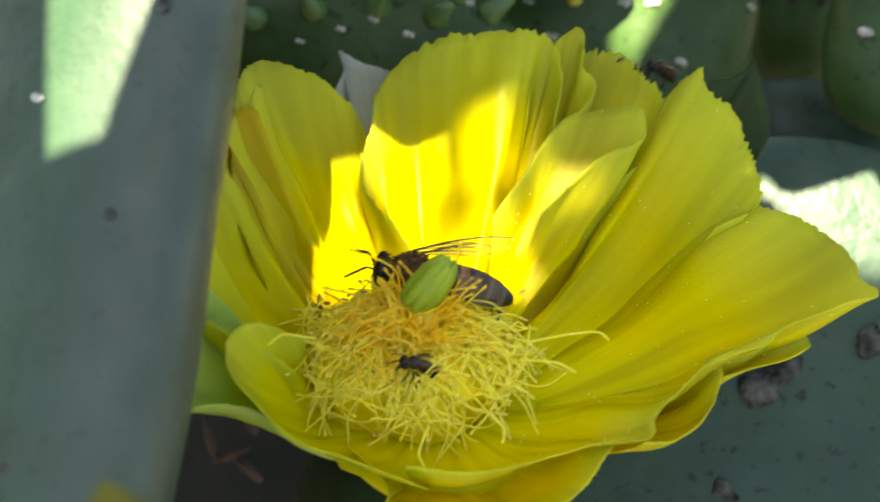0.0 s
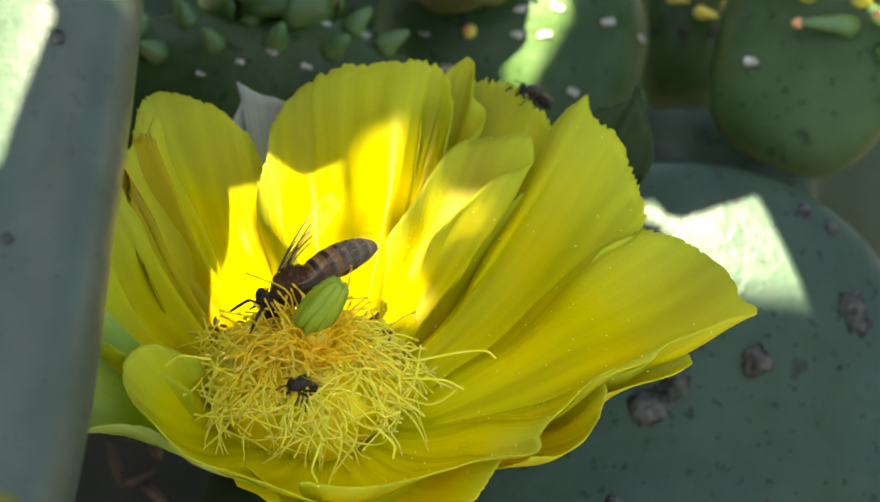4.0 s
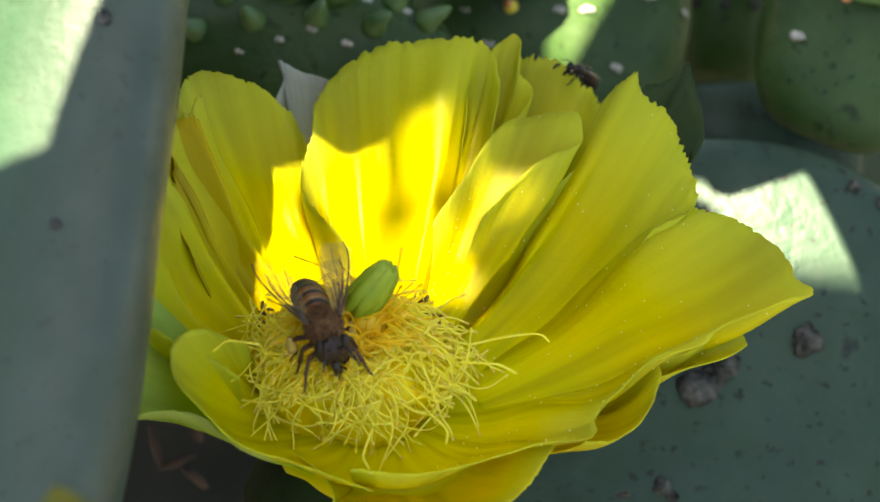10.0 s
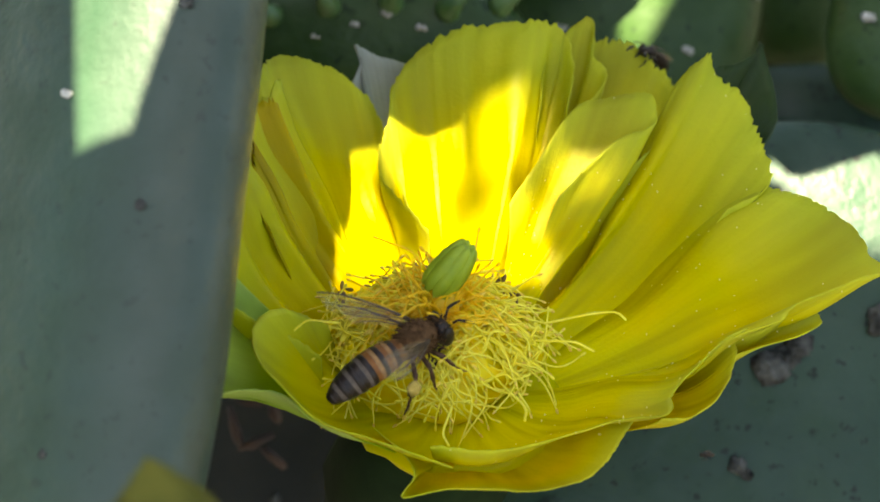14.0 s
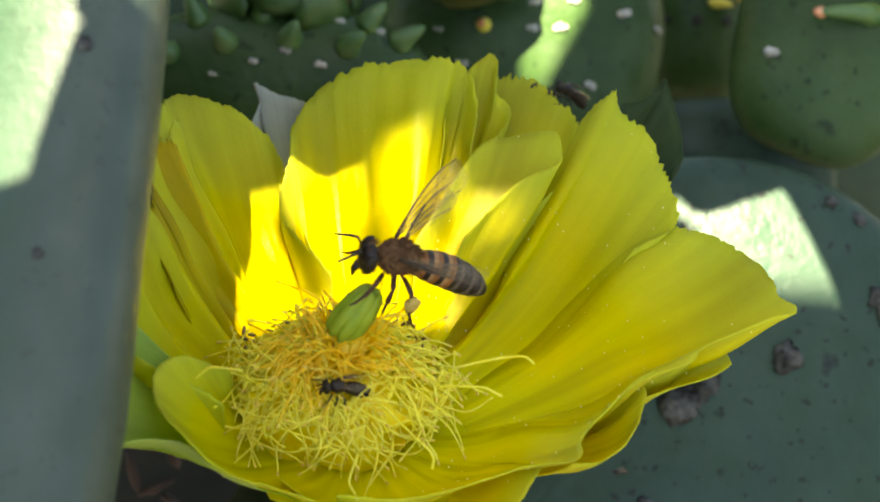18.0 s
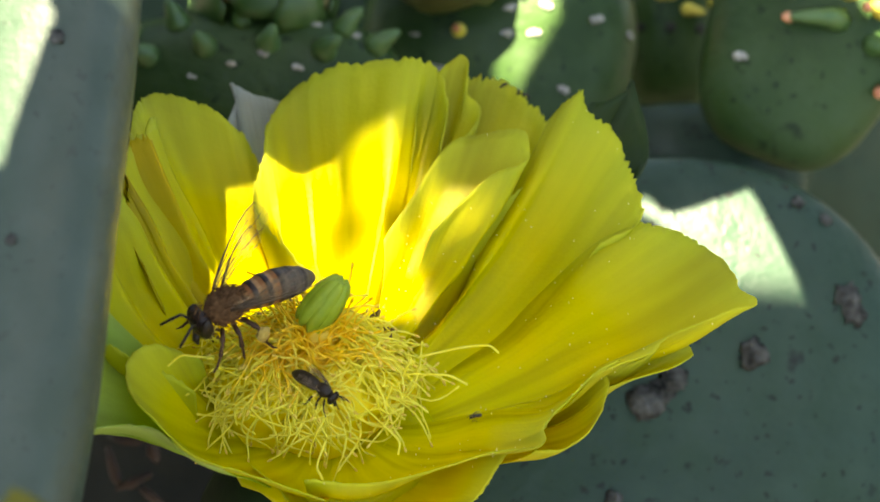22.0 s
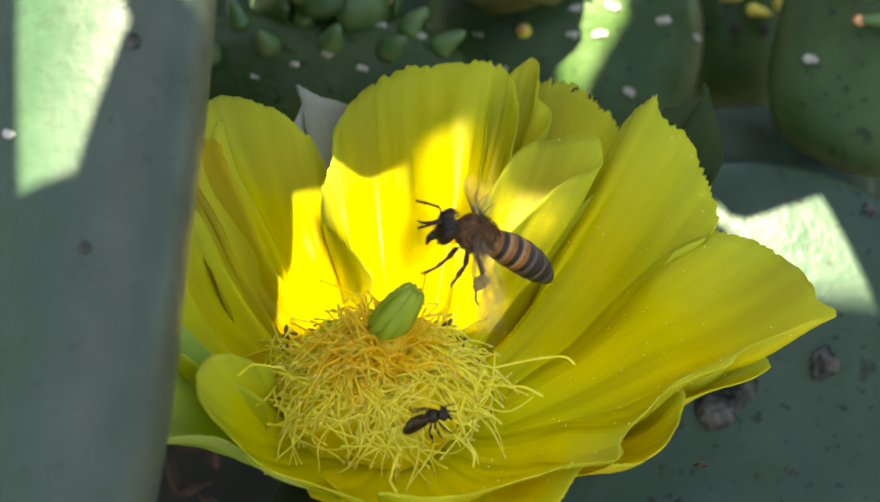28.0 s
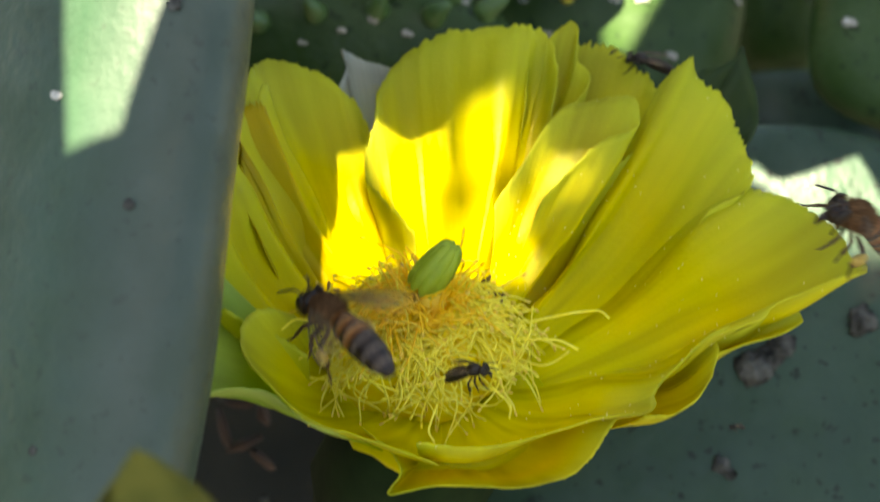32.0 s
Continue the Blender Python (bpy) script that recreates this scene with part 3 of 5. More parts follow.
threads = [strand_mesh(k, FILAMENT) for k in range(28)]
golden = [strand_mesh(k, FILAMENT_GOLD) for k in range(8)]
rnd = random.Random(5)
for k in range(290):
    place = dome_place(rnd, 0.9)
    top = place.translation.z > (DOME.z + 0.8 * DOME_SIZE.z) * MM
    ob = part("filament", golden[k % 8] if top else threads[k % 28], None, flower)
    ob.matrix_basis = place
bm = bmesh.new()
for k in range(200):
    strand(bm, 200 + k, dome_place(rnd, 1.3))
tagged(part("filament_tangle", bm, FILAMENT, flower), kind="stuff")
bm = bmesh.new()
for k in range(36):
    # short stamens along the back of the tuft, anthers painted dark as if backlit
    a = radians(rnd.uniform(25, 165))
    foot = DOME + Vector((math.cos(a) * DOME_SIZE.x * 0.85, math.sin(a) * DOME_SIZE.y * 0.85, rnd.uniform(1.0, 2.6)))
    d = Vector((math.cos(a) * 0.5 + rnd.gauss(0, 0.4), math.sin(a) * 0.4 + rnd.gauss(0, 0.4), 0.8)).normalized()
    o = d.orthogonal().normalized()
    tip = foot + d * rnd.uniform(0.8, 2.0)
    tube(bm, [foot * MM, (foot + d * 0.5 + o * 0.15) * MM, tip * MM], [0.1 * MM, 0.09 * MM, 0.07 * MM], 5)
    knob = bmesh.new()
    blob(knob, tip * MM, [o * 0.2 * MM, d.cross(o) * 0.2 * MM, (d + Vector((rnd.gauss(0, 0.8), rnd.gauss(0, 0.8), 0))).normalized() * 0.45 * MM], 7, 5)
    part("anther", knob, ANTHER_DARK, flower, "anther painted dark as if against the light")
for k in range(70):
    a = k * 2.39996
    stand = Matrix.Translation(s1 * rnd.uniform(0.62, 0.93) + Vector((math.cos(a), math.sin(a), 0)) * rnd.uniform(1.4, 3.2) * MM)
    strand(bm, 600 + k, stand @ Matrix.Rotation(a, 4, "Z") @ Matrix.Rotation(rnd.uniform(-1.5, -0.7), 4, "Y"))
tagged(part("filament_tangle", bm, FILAMENT_GOLD, flower), kind="stuff")


# a few long filaments that stray over the petals
for pts in (((-2.0, -9.4, 6.5), (1.6, -8.6, 6.4), (4.2, -8.4, 5.4), (5.0, -9.2, 4.6)), ((-3.0, -10.8, 7.5), (0.6, -10.9, 7.4), (2.2, -11.8, 6.4)), ((-19.6, -9.4, 6.4), (-22.4, -9.0, 6.6), (-23.6, -10.0, 6.2)),
            ((-10.0, -16.4, 8.4), (-10.8, -18.6, 9.4), (-10.2, -19.6, 9.8)), ((-5.4, -14.8, 8.6), (-3.6, -16.4, 9.2), (-3.8, -17.6, 9.0))):
    bm = bmesh.new()
    pts = [way(Vector(p) - BASE) * MM for p in pts]
    line = [pts[min(int(t), len(pts) - 2)].lerp(pts[min(int(t), len(pts) - 2) + 1], t - min(int(t), len(pts) - 2)) for t in (i / 4 * (len(pts) - 1) / 3 for i in range(13))]
    for _ in range(2):
        line = [line[0]] + [(a + b * 2 + c) / 4 for a, b, c in zip(line, line[1:], line[2:])] + [line[-1]]
    tube(bm, line, [0.1 * MM] * len(line), 5)
    part("filament", bm, FILAMENT, flower)


# ---- cactus pads ----
def pad_point(u, v, side, hw, hh, thick, power, taper):
    """Skin of a pad in its own mm: u, v in -1..1 on the outline's disc."""
    r = min(1.0, math.hypot(u, v))
    z = thick * (1 - r ** 2.6) ** 0.5
    a = math.atan2(v, u)
    k = (abs(math.cos(a)) ** power + abs(math.sin(a)) ** power) ** (-1 / power)
    return Vector((u * k * hw * (1 + taper * v), v * k * hh, z * side))


def pad(name, label, middle, right, up, hw, hh, thick, material, power=2.3, taper=0.12, waves=0.4, seed=0, group="cactus pads"):
    right = Vector(right).normalized()
    up = Vector(up)
    up = (up - right * up.dot(right)).normalized()
    m = Matrix((right, up, right.cross(up))).transposed()
    ob = thing(name, at(middle), label, "cactus pad", group)
    ob["shape"] = (hw, hh, thick, power, taper)
    ob.rotation_mode = "QUATERNION"
    ob.rotation_quaternion = (SLOPE.to_3x3() @ m).to_quaternion()
    bm = bmesh.new()
    seg, rings = 72, 22
    rows = []
    for side in (1, -1):
        for i in range(rings + 1):
            r = math.sin(math.pi / 2 * i / rings) if side > 0 else math.cos(math.pi / 2 * i / rings)
            if side < 0 and i == 0:
                continue
            r = max(r, 0.004)
            row = []
            for j in range(seg):
                a = 2 * math.pi * j / seg
                p = pad_point(r * math.cos(a), r * math.sin(a), side, hw, hh, thick, power, taper)
                p += Vector((noise.noise(p * 0.05 + Vector((seed, 0, 0))), noise.noise(p * 0.05 + Vector((0, seed, 9))),
                             noise.noise(p * 0.06 + Vector((5, 0, seed))))) * waves
                row.append(bm.verts.new(p * MM))
            rows.append(row)
    grid_faces(bm, rows, closed=True)
    bm.faces.new(rows[0][::-1])
    bm.faces.new(rows[-1])
    bmesh.ops.recalc_face_normals(bm, faces=bm.faces)
    part("skin", bm, material, ob)
    return ob


def on_pad(ob, u, v, side=1):
    hw, hh, thick, power, taper = ob["shape"]
    p = pad_point(u, v, side, hw, hh, thick, power, taper)
    e = 0.02
    du = pad_point(u + e, v, side, hw, hh, thick, power, taper) - pad_point(u - e, v, side, hw, hh, thick, power, taper)
    dv = pad_point(u, v + e, side, hw, hh, thick, power, taper) - pad_point(u, v - e, side, hw, hh, thick, power, taper)
    n = du.cross(dv) * side
    return p, (n.normalized() if n.length > 0 else Vector((0, 0, side)))


def uv_on(ob, p):
    """Where on the pad's disc a point of the slanted axes lies."""
    hw, hh, thick, power, taper = ob["shape"]
    q = ob.rotation_quaternion.to_matrix().inverted() @ (at(p) - ob.location) / MM
    v = q.y / hh
    u = q.x / hw / (1 + taper * v)
    a = math.atan2(v, u)
    k = (abs(math.cos(a)) ** power + abs(math.sin(a)) ** power) ** (-1 / power)
    u, v = u / k, v / k
    r = max(1.0, math.hypot(u, v) / 0.95)
    return u / r, v / r


def areole(ob, u, v, size, material, tall=0.5, side=1, seed=0):
    p, n = on_pad(ob, u, v, side)
    o = n.orthogonal().normalized()
    bm = bmesh.new()
    if material == AREOLE:
        blob(bm, (p + n * size * tall * 0.25) * MM, [o * size * MM, n.cross(o) * size * MM, n * size * tall * MM], 16, 10, 0.8, seed)
    else:
        r = random.Random(seed)
        o = Matrix.Rotation(r.uniform(-0.6, 0.6), 3, n) @ n.cross(Vector((0, 1, 0))).normalized()
        for k in range(4):
            g = size * r.uniform(0.35, 0.75)
            c = p + o * size * (0.5 * k - 0.75) * r.uniform(0.6, 1.1) + n.cross(o) * size * r.gauss(0, 0.18) + n * g * tall * 0.3
            blob(bm, c * MM, [o * g * 1.1 * MM, n.cross(o) * g * MM, n * g * tall * MM], 10, 7, 0.6, seed + k)
    return part("areole", bm, material, ob)


def cone(ob, u, v, length, width, material, lean, tipmat=None, side=1):
    """A young leaf: a small curved cone with a woolly foot."""
    p, n = on_pad(ob, u, v, side)
    d = (n + Vector(lean)).normalized()
    bm = bmesh.new()
    pts = [(p - n * 0.3 + (n * (1 - t) + d * t) * length * t + Vector(lean) * 0.25 * length * t * t) * MM for t in (0, 0.2, 0.4, 0.6, 0.8, 0.93, 1.0)]
    tube(bm, pts, [width * k * MM for k in (1.25, 1.05, 0.9, 0.75, 0.55, 0.35, 0.08)], 10)
    leaf = part("young_leaf", bm, material, ob)
    if tipmat:
        e = pts[-1]
        o = d.orthogonal().normalized()
        bm = bmesh.new()
        blob(bm, e - d * length * 0.12 * MM, [o * width * 0.5 * MM, d.cross(o) * width * 0.5 * MM, d * width * 0.7 * MM], 8, 6)
        part("leaf_tip", bm, tipmat, leaf)
    return leaf


def speckle(ob, n, size):
    """Areoles in slanting rows over the upper side of a pad."""
    for i in range(n):
        for j in range(n - 1):
            u, v = (i + 0.5 * (j % 2) - (n - 1) / 2 - 0.25) * 1.5 / n, (j - (n - 2) / 2) * 1.5 / n
            if math.hypot(u, v) < 0.85:
                areole(ob, u, v, size, AREOLE, 0.5, seed=i * 7 + j)


# the large pad behind the flower
back_pad = pad("cactus_pad", "grey-green prickly pear pad with corky specks and woolly areoles", (22.0, -28.5, -38.0), (1, 0, -0.05), (0, 1, -0.1), 30.5, 38, 7,
               PAD_GREY, 2.5, 0.06, seed=1)
for k, (x, y, s) in enumerate(((21.5, -15.6, 2.1), (23.0, -14.4, 1.5), (24.2, -13.2, 1.7), (32.7, -10.8, 1.6), (43.2, -4.8, 1.6), (43.9, -6.5, 1.5), (38.8, 5.7, 0.8), (41.9, 4.1, 0.8), (17.9, -25.6, 1), (18.9, -26.5, 0.7), (29.2, -31.9, 1))):
    areole(back_pad, *uv_on(back_pad, (x, y, -30.0)), s * 0.85, AREOLE, 0.55, seed=1100 + 37 * k)

# the pad close to the camera, seen on its edge
near_pad = pad("cactus_pad", "thick blue-green pad seen edge-on, half in the sun", (-54.6, 0, -6), (0.67, 0.078, 0.74), (0.105, 1, -0.2), 40, 62, 11, PAD_BLUE, 3.0, 0.0, seed=2)
for k, (p, s) in enumerate((((-32.0, 0.3, 23.0), 0.8), ((-26.6, 18.8, 24.0), 0.9), ((-37.1, -19.9, 22.0), 0.7), ((-39.2, 9.4, 18.0), 0.9), ((-44.1, -9.7, 16.0), 0.6), ((-30.1, -11.0, 22.0), 0.6))):
    areole(near_pad, *uv_on(near_pad, p), s * 0.6, WOOL if k > 2 else AREOLE, 0.18, seed=k + 60)

# pads behind, above the flower
nub_pad = pad("cactus_pad", "young green pad with yellow and red leaf cones", (42.0, 24.0, -53.0), (0.92, -0.4, 0.1), (0.4, 0.92, -0.1), 11.4, 15.8, 5, PAD_GREEN, 3.4, 0.2, seed=3)
mid_pad = pad("cactus_pad", "dark green pad dotted with white woolly areoles", (7.6, 21.3, -62.0), (1, -0.1, 0), (0, 1, -0.05), 15.5, 15, 7, PAD_GREEN, 2.4, 0.1, seed=4)
left_pad = pad("cactus_pad", "dark green young pad crowded with leaf cones", (-20.3, 14.3, -48.0), (1, 0.0, 0), (0, 1, 0.1), 18, 11.5, 6, PAD_GREEN, 2.5, 0.05, seed=5)
far_pad = pad("cactus_pad", "shaded dark green pad far back", (29.2, 29.9, -76.0), (1, 0, 0), (0, 1, 0.1), 6.3, 13.5, 5, PAD_GREEN, 3.6, 0.05, seed=6)
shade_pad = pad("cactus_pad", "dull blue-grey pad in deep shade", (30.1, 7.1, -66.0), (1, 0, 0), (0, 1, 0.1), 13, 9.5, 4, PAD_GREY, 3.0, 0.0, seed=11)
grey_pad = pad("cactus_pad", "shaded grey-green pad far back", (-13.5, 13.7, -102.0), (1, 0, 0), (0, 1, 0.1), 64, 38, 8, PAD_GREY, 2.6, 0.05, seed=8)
# added to fill the hollow under the flower, dark in place of shade
hollow_pad = pad("cactus_pad", "pad added in the hollow under the flower, shade put into its colour", (-16.7, -43.4, -66.0), (1, 0, 0), (0, 1, -0.5), 22, 24, 8, OVARY_SHADED, 2.4, 0.05, seed=9)
# low pad: its colour carries the deep shade painted there
low_pad = pad("cactus_pad", "pad below the flower, deep shade put into its dark colour", (-38.3, -32.9, -58.0), (1, 0, 0), (0, 1, -0.2), 27, 30, 7, DEEP_SHADE, 2.4, 0.05, seed=7)

for ob, n in ((far_pad, 3), (shade_pad, 3), (grey_pad, 5), (hollow_pad, 4), (low_pad, 4)):
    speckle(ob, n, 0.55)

for k, p in enumerate(((8.7, 26.7, -55.0), (12.8, 27.1, -55.0), (8.3, 23.9, -55.0), (11.5, 23.9, -55.0), (16.8, 29.9, -55.0), (19.6, 30.5, -55.0),
                       (18.6, 25.5, -55.0), (22.5, 24.1, -55.0), (14.6, 17.6, -55.0), (-1.7, 23.9, -55.0), (0.9, 20.2, -55.0))):
    areole(mid_pad, *uv_on(mid_pad, p), 0.6, WOOL, 0.6, seed=k)
cone(mid_pad, *uv_on(mid_pad, (3.1, 24.2, -55.0)), 1.6, 0.9, CONE_YELLOW, (-0.2, 0, 0.5), CONE_RED)
for k, p in enumerate(((-8.1, 22.6, -43.0), (-12.2, 23.7, -43.0), (-21.3, 19.8, -43.0), (-17.9, 20.8, -43.0), (-14.3, 19.3, -43.0), (-25.4, 18.4, -43.0))):
    areole(left_pad, *uv_on(left_pad, p), 0.5, WOOL, 0.7, seed=k + 40)
for x, y, lx, ly in ((0.0, 0.92, 0.1, 0.6), (-0.35, 0.86, -0.3, 0.5), (-0.6, 0.74, -0.6, 0.3), (-0.75, 0.55, -0.7, 0.1), (0.3, 0.88, 0.2, 0.6), (0.55, 0.78, 0.6, 0.5),
                     (0.72, 0.62, 0.8, 0.4), (-0.5, 0.55, -0.5, 0.1), (-0.2, 0.66, -0.2, 0.2), (0.15, 0.7, 0.2, 0.3), (0.45, 0.6, 0.4, 0.2)):
    cone(left_pad, x, y, 2.5, 1.25, CONE_GREEN, (lx * 1.6, ly * 1.6, 0))
    areole(left_pad, x * 0.99, y * 0.96, 0.55, WOOL, 0.6, seed=int(100 * x))
for p, ln, wd, m1, m2, lean in (((38.6, 31.5, -48.0), 2.4, 1.0, CONE_YELLOW, None, (-0.6, 0.5, 0)), ((39.6, 28.4, -48.0), 2.4, 1.15, CONE_YELLOW, None, (-0.6, 0.2, 0)),
                                ((45.4, 27.8, -48.0), 2.4, 1.15, CONE_YELLOW, None, (-0.3, 0.3, 0)), ((44.0, 24.4, -48.0), 4.6, 1.25, CONE_GREEN, CONE_RED, (-1.6, -0.7, 0)),
                                ((43.6, 30.2, -48.0), 3.0, 1.1, CONE_YELLOW, CONE_RED, (-0.2, 0.8, 0)), ((49.0, 25.6, -48.0), 3.4, 1.2, CONE_YELLOW, CONE_RED, (-0.6, -0.3, 0)),
                                ((50.4, 18.4, -48.5), 3.6, 1.3, CONE_GREEN, CONE_RED, (-0.8, -0.5, 0)), ((41.2, 33.4, -49.0), 2.6, 1.1, CONE_YELLOW, None, (-0.5, 0.8, 0)),
                                ((47.8, 21.6, -48.0), 3.6, 1.1, CONE_GREEN, CONE_RED, (1.2, -0.2, 0))):
    cone(nub_pad, *uv_on(nub_pad, p), ln, wd, m1, lean, m2)
for k, p in enumerate(((33.6, 20.6, -48.0), (38.4, 33.0, -49.0))):
    areole(nub_pad, *uv_on(nub_pad, p), 0.75, WOOL, 0.6, seed=77 + k)
for p in ((27.1, 29.6, -70.0), (30.4, 27.8, -70.0), (33.6, 28.6, -70.0)):
    cone(far_pad, *uv_on(far_pad, p), 2.2, 0.75, CONE_YELLOW, (0.9, -0.2, 0))


# ---- buds ----
def bud(name, label, foot, tip, width, mats, scales=13, seed=0, slim=1.0, core=0.85):
    """A closed bud: pointed scales overlapping round a core."""
    foot, tip = Vector(foot), Vector(tip)
    ob = thing(name, at(foot), label, "flower bud")
    axis = way(tip - foot)
    L = axis.length
    axis.normalize()
    ox = axis.orthogonal().normalized()
    oy = axis.cross(ox)
    bm = bmesh.new()
    blob(bm, axis * L * 0.45 * MM, [ox * width * core * MM, oy * width * core * MM, axis * L * 0.5 * MM], 18, 12, 0.06, seed)
    part("core", bm, mats[0], ob)
    for k in range(scales):
        a = k * 2.39996 + seed
        h = k / scales
        d = ox * math.cos(a) + oy * math.sin(a)
        sd = axis.cross(d)
        bm = bmesh.new()
        rows = []
        for i in range(9):
            s = i / 8
            z = L * (0.1 + 0.5 * h + s * (0.55 - 0.1 * h))
            r = width * (0.55 + 0.5 * math.sin(math.pi * min(1, z / L * 0.9 + 0.12))) * (0.8 + 0.28 * (1 - h)) * (1 - 0.35 * s * s * slim)
            wd = width * (0.52 if scales < 20 else 0.36) * math.sin(math.pi * (0.16 + 0.84 * s)) ** 0.8 if s > 0.3 else width * (0.3 + 0.6 * s)
            rows.append([bm.verts.new((d * (r - 0.14 * wd * q * q) + sd * wd * q * (1 if s < 1 else 0.1) + axis * z) * MM) for q in (-1, -0.5, 0, 0.5, 1)])
        grid_faces(bm, rows)
        sc = part("scale", bm, mats[1 + (k * len(mats[1:])) // scales], ob)
        sc.modifiers.new("thickness", "SOLIDIFY").thickness = 0.3 * MM
    return ob


bud("flower_bud", "swelling red and yellow flower bud on a pad", (-0.9, 27.8, -56.0), (3.4, 40.4, -50.0), 9.4, (BUD_GREEN, BUD_GREEN, BUD_YELLOW, BUD_RED), 13, 1)
bud("flower_bud", "plump yellow-green bud blushed with pink", (47.6, 28.0, -52.0), (50.4, 38.0, -46.0), 4.6, (BUD_YELLOW, BUD_LIME, BUD_YELLOW, BUD_LIME), 13, 5)
bud("young_shoot", "young green shoot with pinkish leaf edges", (-18.2, 22.3, -50.0), (-17.6, 35.8, -48.0), 7.6, (SHOOT_GREEN, SHOOT_GREEN, SHOOT_PINK, SHOOT_GREEN), 22, 2, 0.4)
bud("flower_bud", "greenish yellow bud with brown pointed scales close to the camera", (-26.6, -29.0, 54.0), (-28.6, -15.4, 60.0), 5.6, (OLIVE, BROWN_SCALE, OLIVE, OLIVE), 12, 3, 2.6, 0.5)

# dead brown scales caught behind the flower
for k in range(5):
    bm = bmesh.new()
    blob(bm, Vector((0, 0, 0)), [Vector((2.2, 0.4, 0)) * MM, Vector((0, 1.2, 0.3)) * MM, Vector((0.2, 0, 0.5)) * MM], 9, 6, 0.5, k)
    ob = tagged(new("dead_scale", mesh_of(bm, "dead_scale")), "dry reddish brown scale caught between the pads", "plant litter", "dead scales")
    ob.data.materials.append(LITTER)
    ob.location = at(Vector((-31.8, -22.0, -41.0)) + Vector((2.4 * math.sin(k * 2.1), -1.6 * k + 2.5, 0.2 * k)))
    ob.rotation_euler = (k * 0.7, k * 1.3, k)

# ---- unseen pads added overhead to shade the flower; the sun falls through their gaps ----
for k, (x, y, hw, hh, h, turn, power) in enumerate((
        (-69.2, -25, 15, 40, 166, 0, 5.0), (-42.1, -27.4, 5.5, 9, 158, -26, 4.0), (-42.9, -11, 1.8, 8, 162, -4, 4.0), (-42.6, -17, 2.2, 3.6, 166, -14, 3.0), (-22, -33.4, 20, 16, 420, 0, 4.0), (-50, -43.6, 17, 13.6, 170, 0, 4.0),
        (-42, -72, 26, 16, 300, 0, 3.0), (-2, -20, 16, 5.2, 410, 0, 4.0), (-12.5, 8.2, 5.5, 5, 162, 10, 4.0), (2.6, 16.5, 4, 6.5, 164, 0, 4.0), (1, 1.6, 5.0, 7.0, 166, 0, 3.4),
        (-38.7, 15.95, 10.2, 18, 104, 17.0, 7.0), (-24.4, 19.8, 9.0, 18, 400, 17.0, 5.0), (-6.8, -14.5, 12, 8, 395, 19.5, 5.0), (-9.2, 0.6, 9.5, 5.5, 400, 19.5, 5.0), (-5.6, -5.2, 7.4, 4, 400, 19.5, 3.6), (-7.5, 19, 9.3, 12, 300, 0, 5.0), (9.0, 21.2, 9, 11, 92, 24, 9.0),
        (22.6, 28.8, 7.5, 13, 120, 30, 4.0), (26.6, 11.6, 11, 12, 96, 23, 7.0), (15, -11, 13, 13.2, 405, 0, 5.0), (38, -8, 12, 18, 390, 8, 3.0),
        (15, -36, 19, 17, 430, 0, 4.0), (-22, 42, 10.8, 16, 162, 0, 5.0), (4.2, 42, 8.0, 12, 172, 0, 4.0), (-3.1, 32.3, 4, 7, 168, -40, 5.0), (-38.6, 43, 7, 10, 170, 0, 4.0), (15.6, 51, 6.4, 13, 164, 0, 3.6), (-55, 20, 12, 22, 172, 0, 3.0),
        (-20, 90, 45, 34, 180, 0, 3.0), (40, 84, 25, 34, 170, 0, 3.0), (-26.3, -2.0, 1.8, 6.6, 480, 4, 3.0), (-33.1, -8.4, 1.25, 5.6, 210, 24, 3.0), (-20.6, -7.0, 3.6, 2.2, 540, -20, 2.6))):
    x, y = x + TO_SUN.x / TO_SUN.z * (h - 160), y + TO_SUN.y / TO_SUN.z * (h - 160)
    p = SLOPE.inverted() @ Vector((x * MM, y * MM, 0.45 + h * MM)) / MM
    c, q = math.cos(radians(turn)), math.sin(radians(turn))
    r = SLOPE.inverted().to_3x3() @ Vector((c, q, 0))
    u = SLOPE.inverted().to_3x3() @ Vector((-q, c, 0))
    ob = pad("cactus_pad", "unseen pad added overhead to shade the flower" if hw > 7 else "small unseen pad added overhead to shape the shade", tuple(p), tuple(r), tuple(u), hw, hh,
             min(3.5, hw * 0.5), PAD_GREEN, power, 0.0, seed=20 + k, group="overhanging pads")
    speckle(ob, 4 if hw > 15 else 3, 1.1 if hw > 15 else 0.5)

# thin unseen rods, added above them to break the sun into a soft dapple
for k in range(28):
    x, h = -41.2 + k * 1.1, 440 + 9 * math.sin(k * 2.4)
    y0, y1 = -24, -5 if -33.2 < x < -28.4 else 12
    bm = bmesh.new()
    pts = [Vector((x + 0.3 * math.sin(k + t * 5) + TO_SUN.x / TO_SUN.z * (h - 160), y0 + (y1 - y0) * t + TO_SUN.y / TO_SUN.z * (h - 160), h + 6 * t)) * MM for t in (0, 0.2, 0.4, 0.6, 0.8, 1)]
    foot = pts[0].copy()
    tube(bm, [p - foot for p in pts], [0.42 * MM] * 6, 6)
    stem = tagged(new("dry_stem", mesh_of(bm, "dry_stem")), "thin unseen rod added overhead to dapple the sun", "plant stem", "dry stems")
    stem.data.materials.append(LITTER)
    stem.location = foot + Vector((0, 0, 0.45))

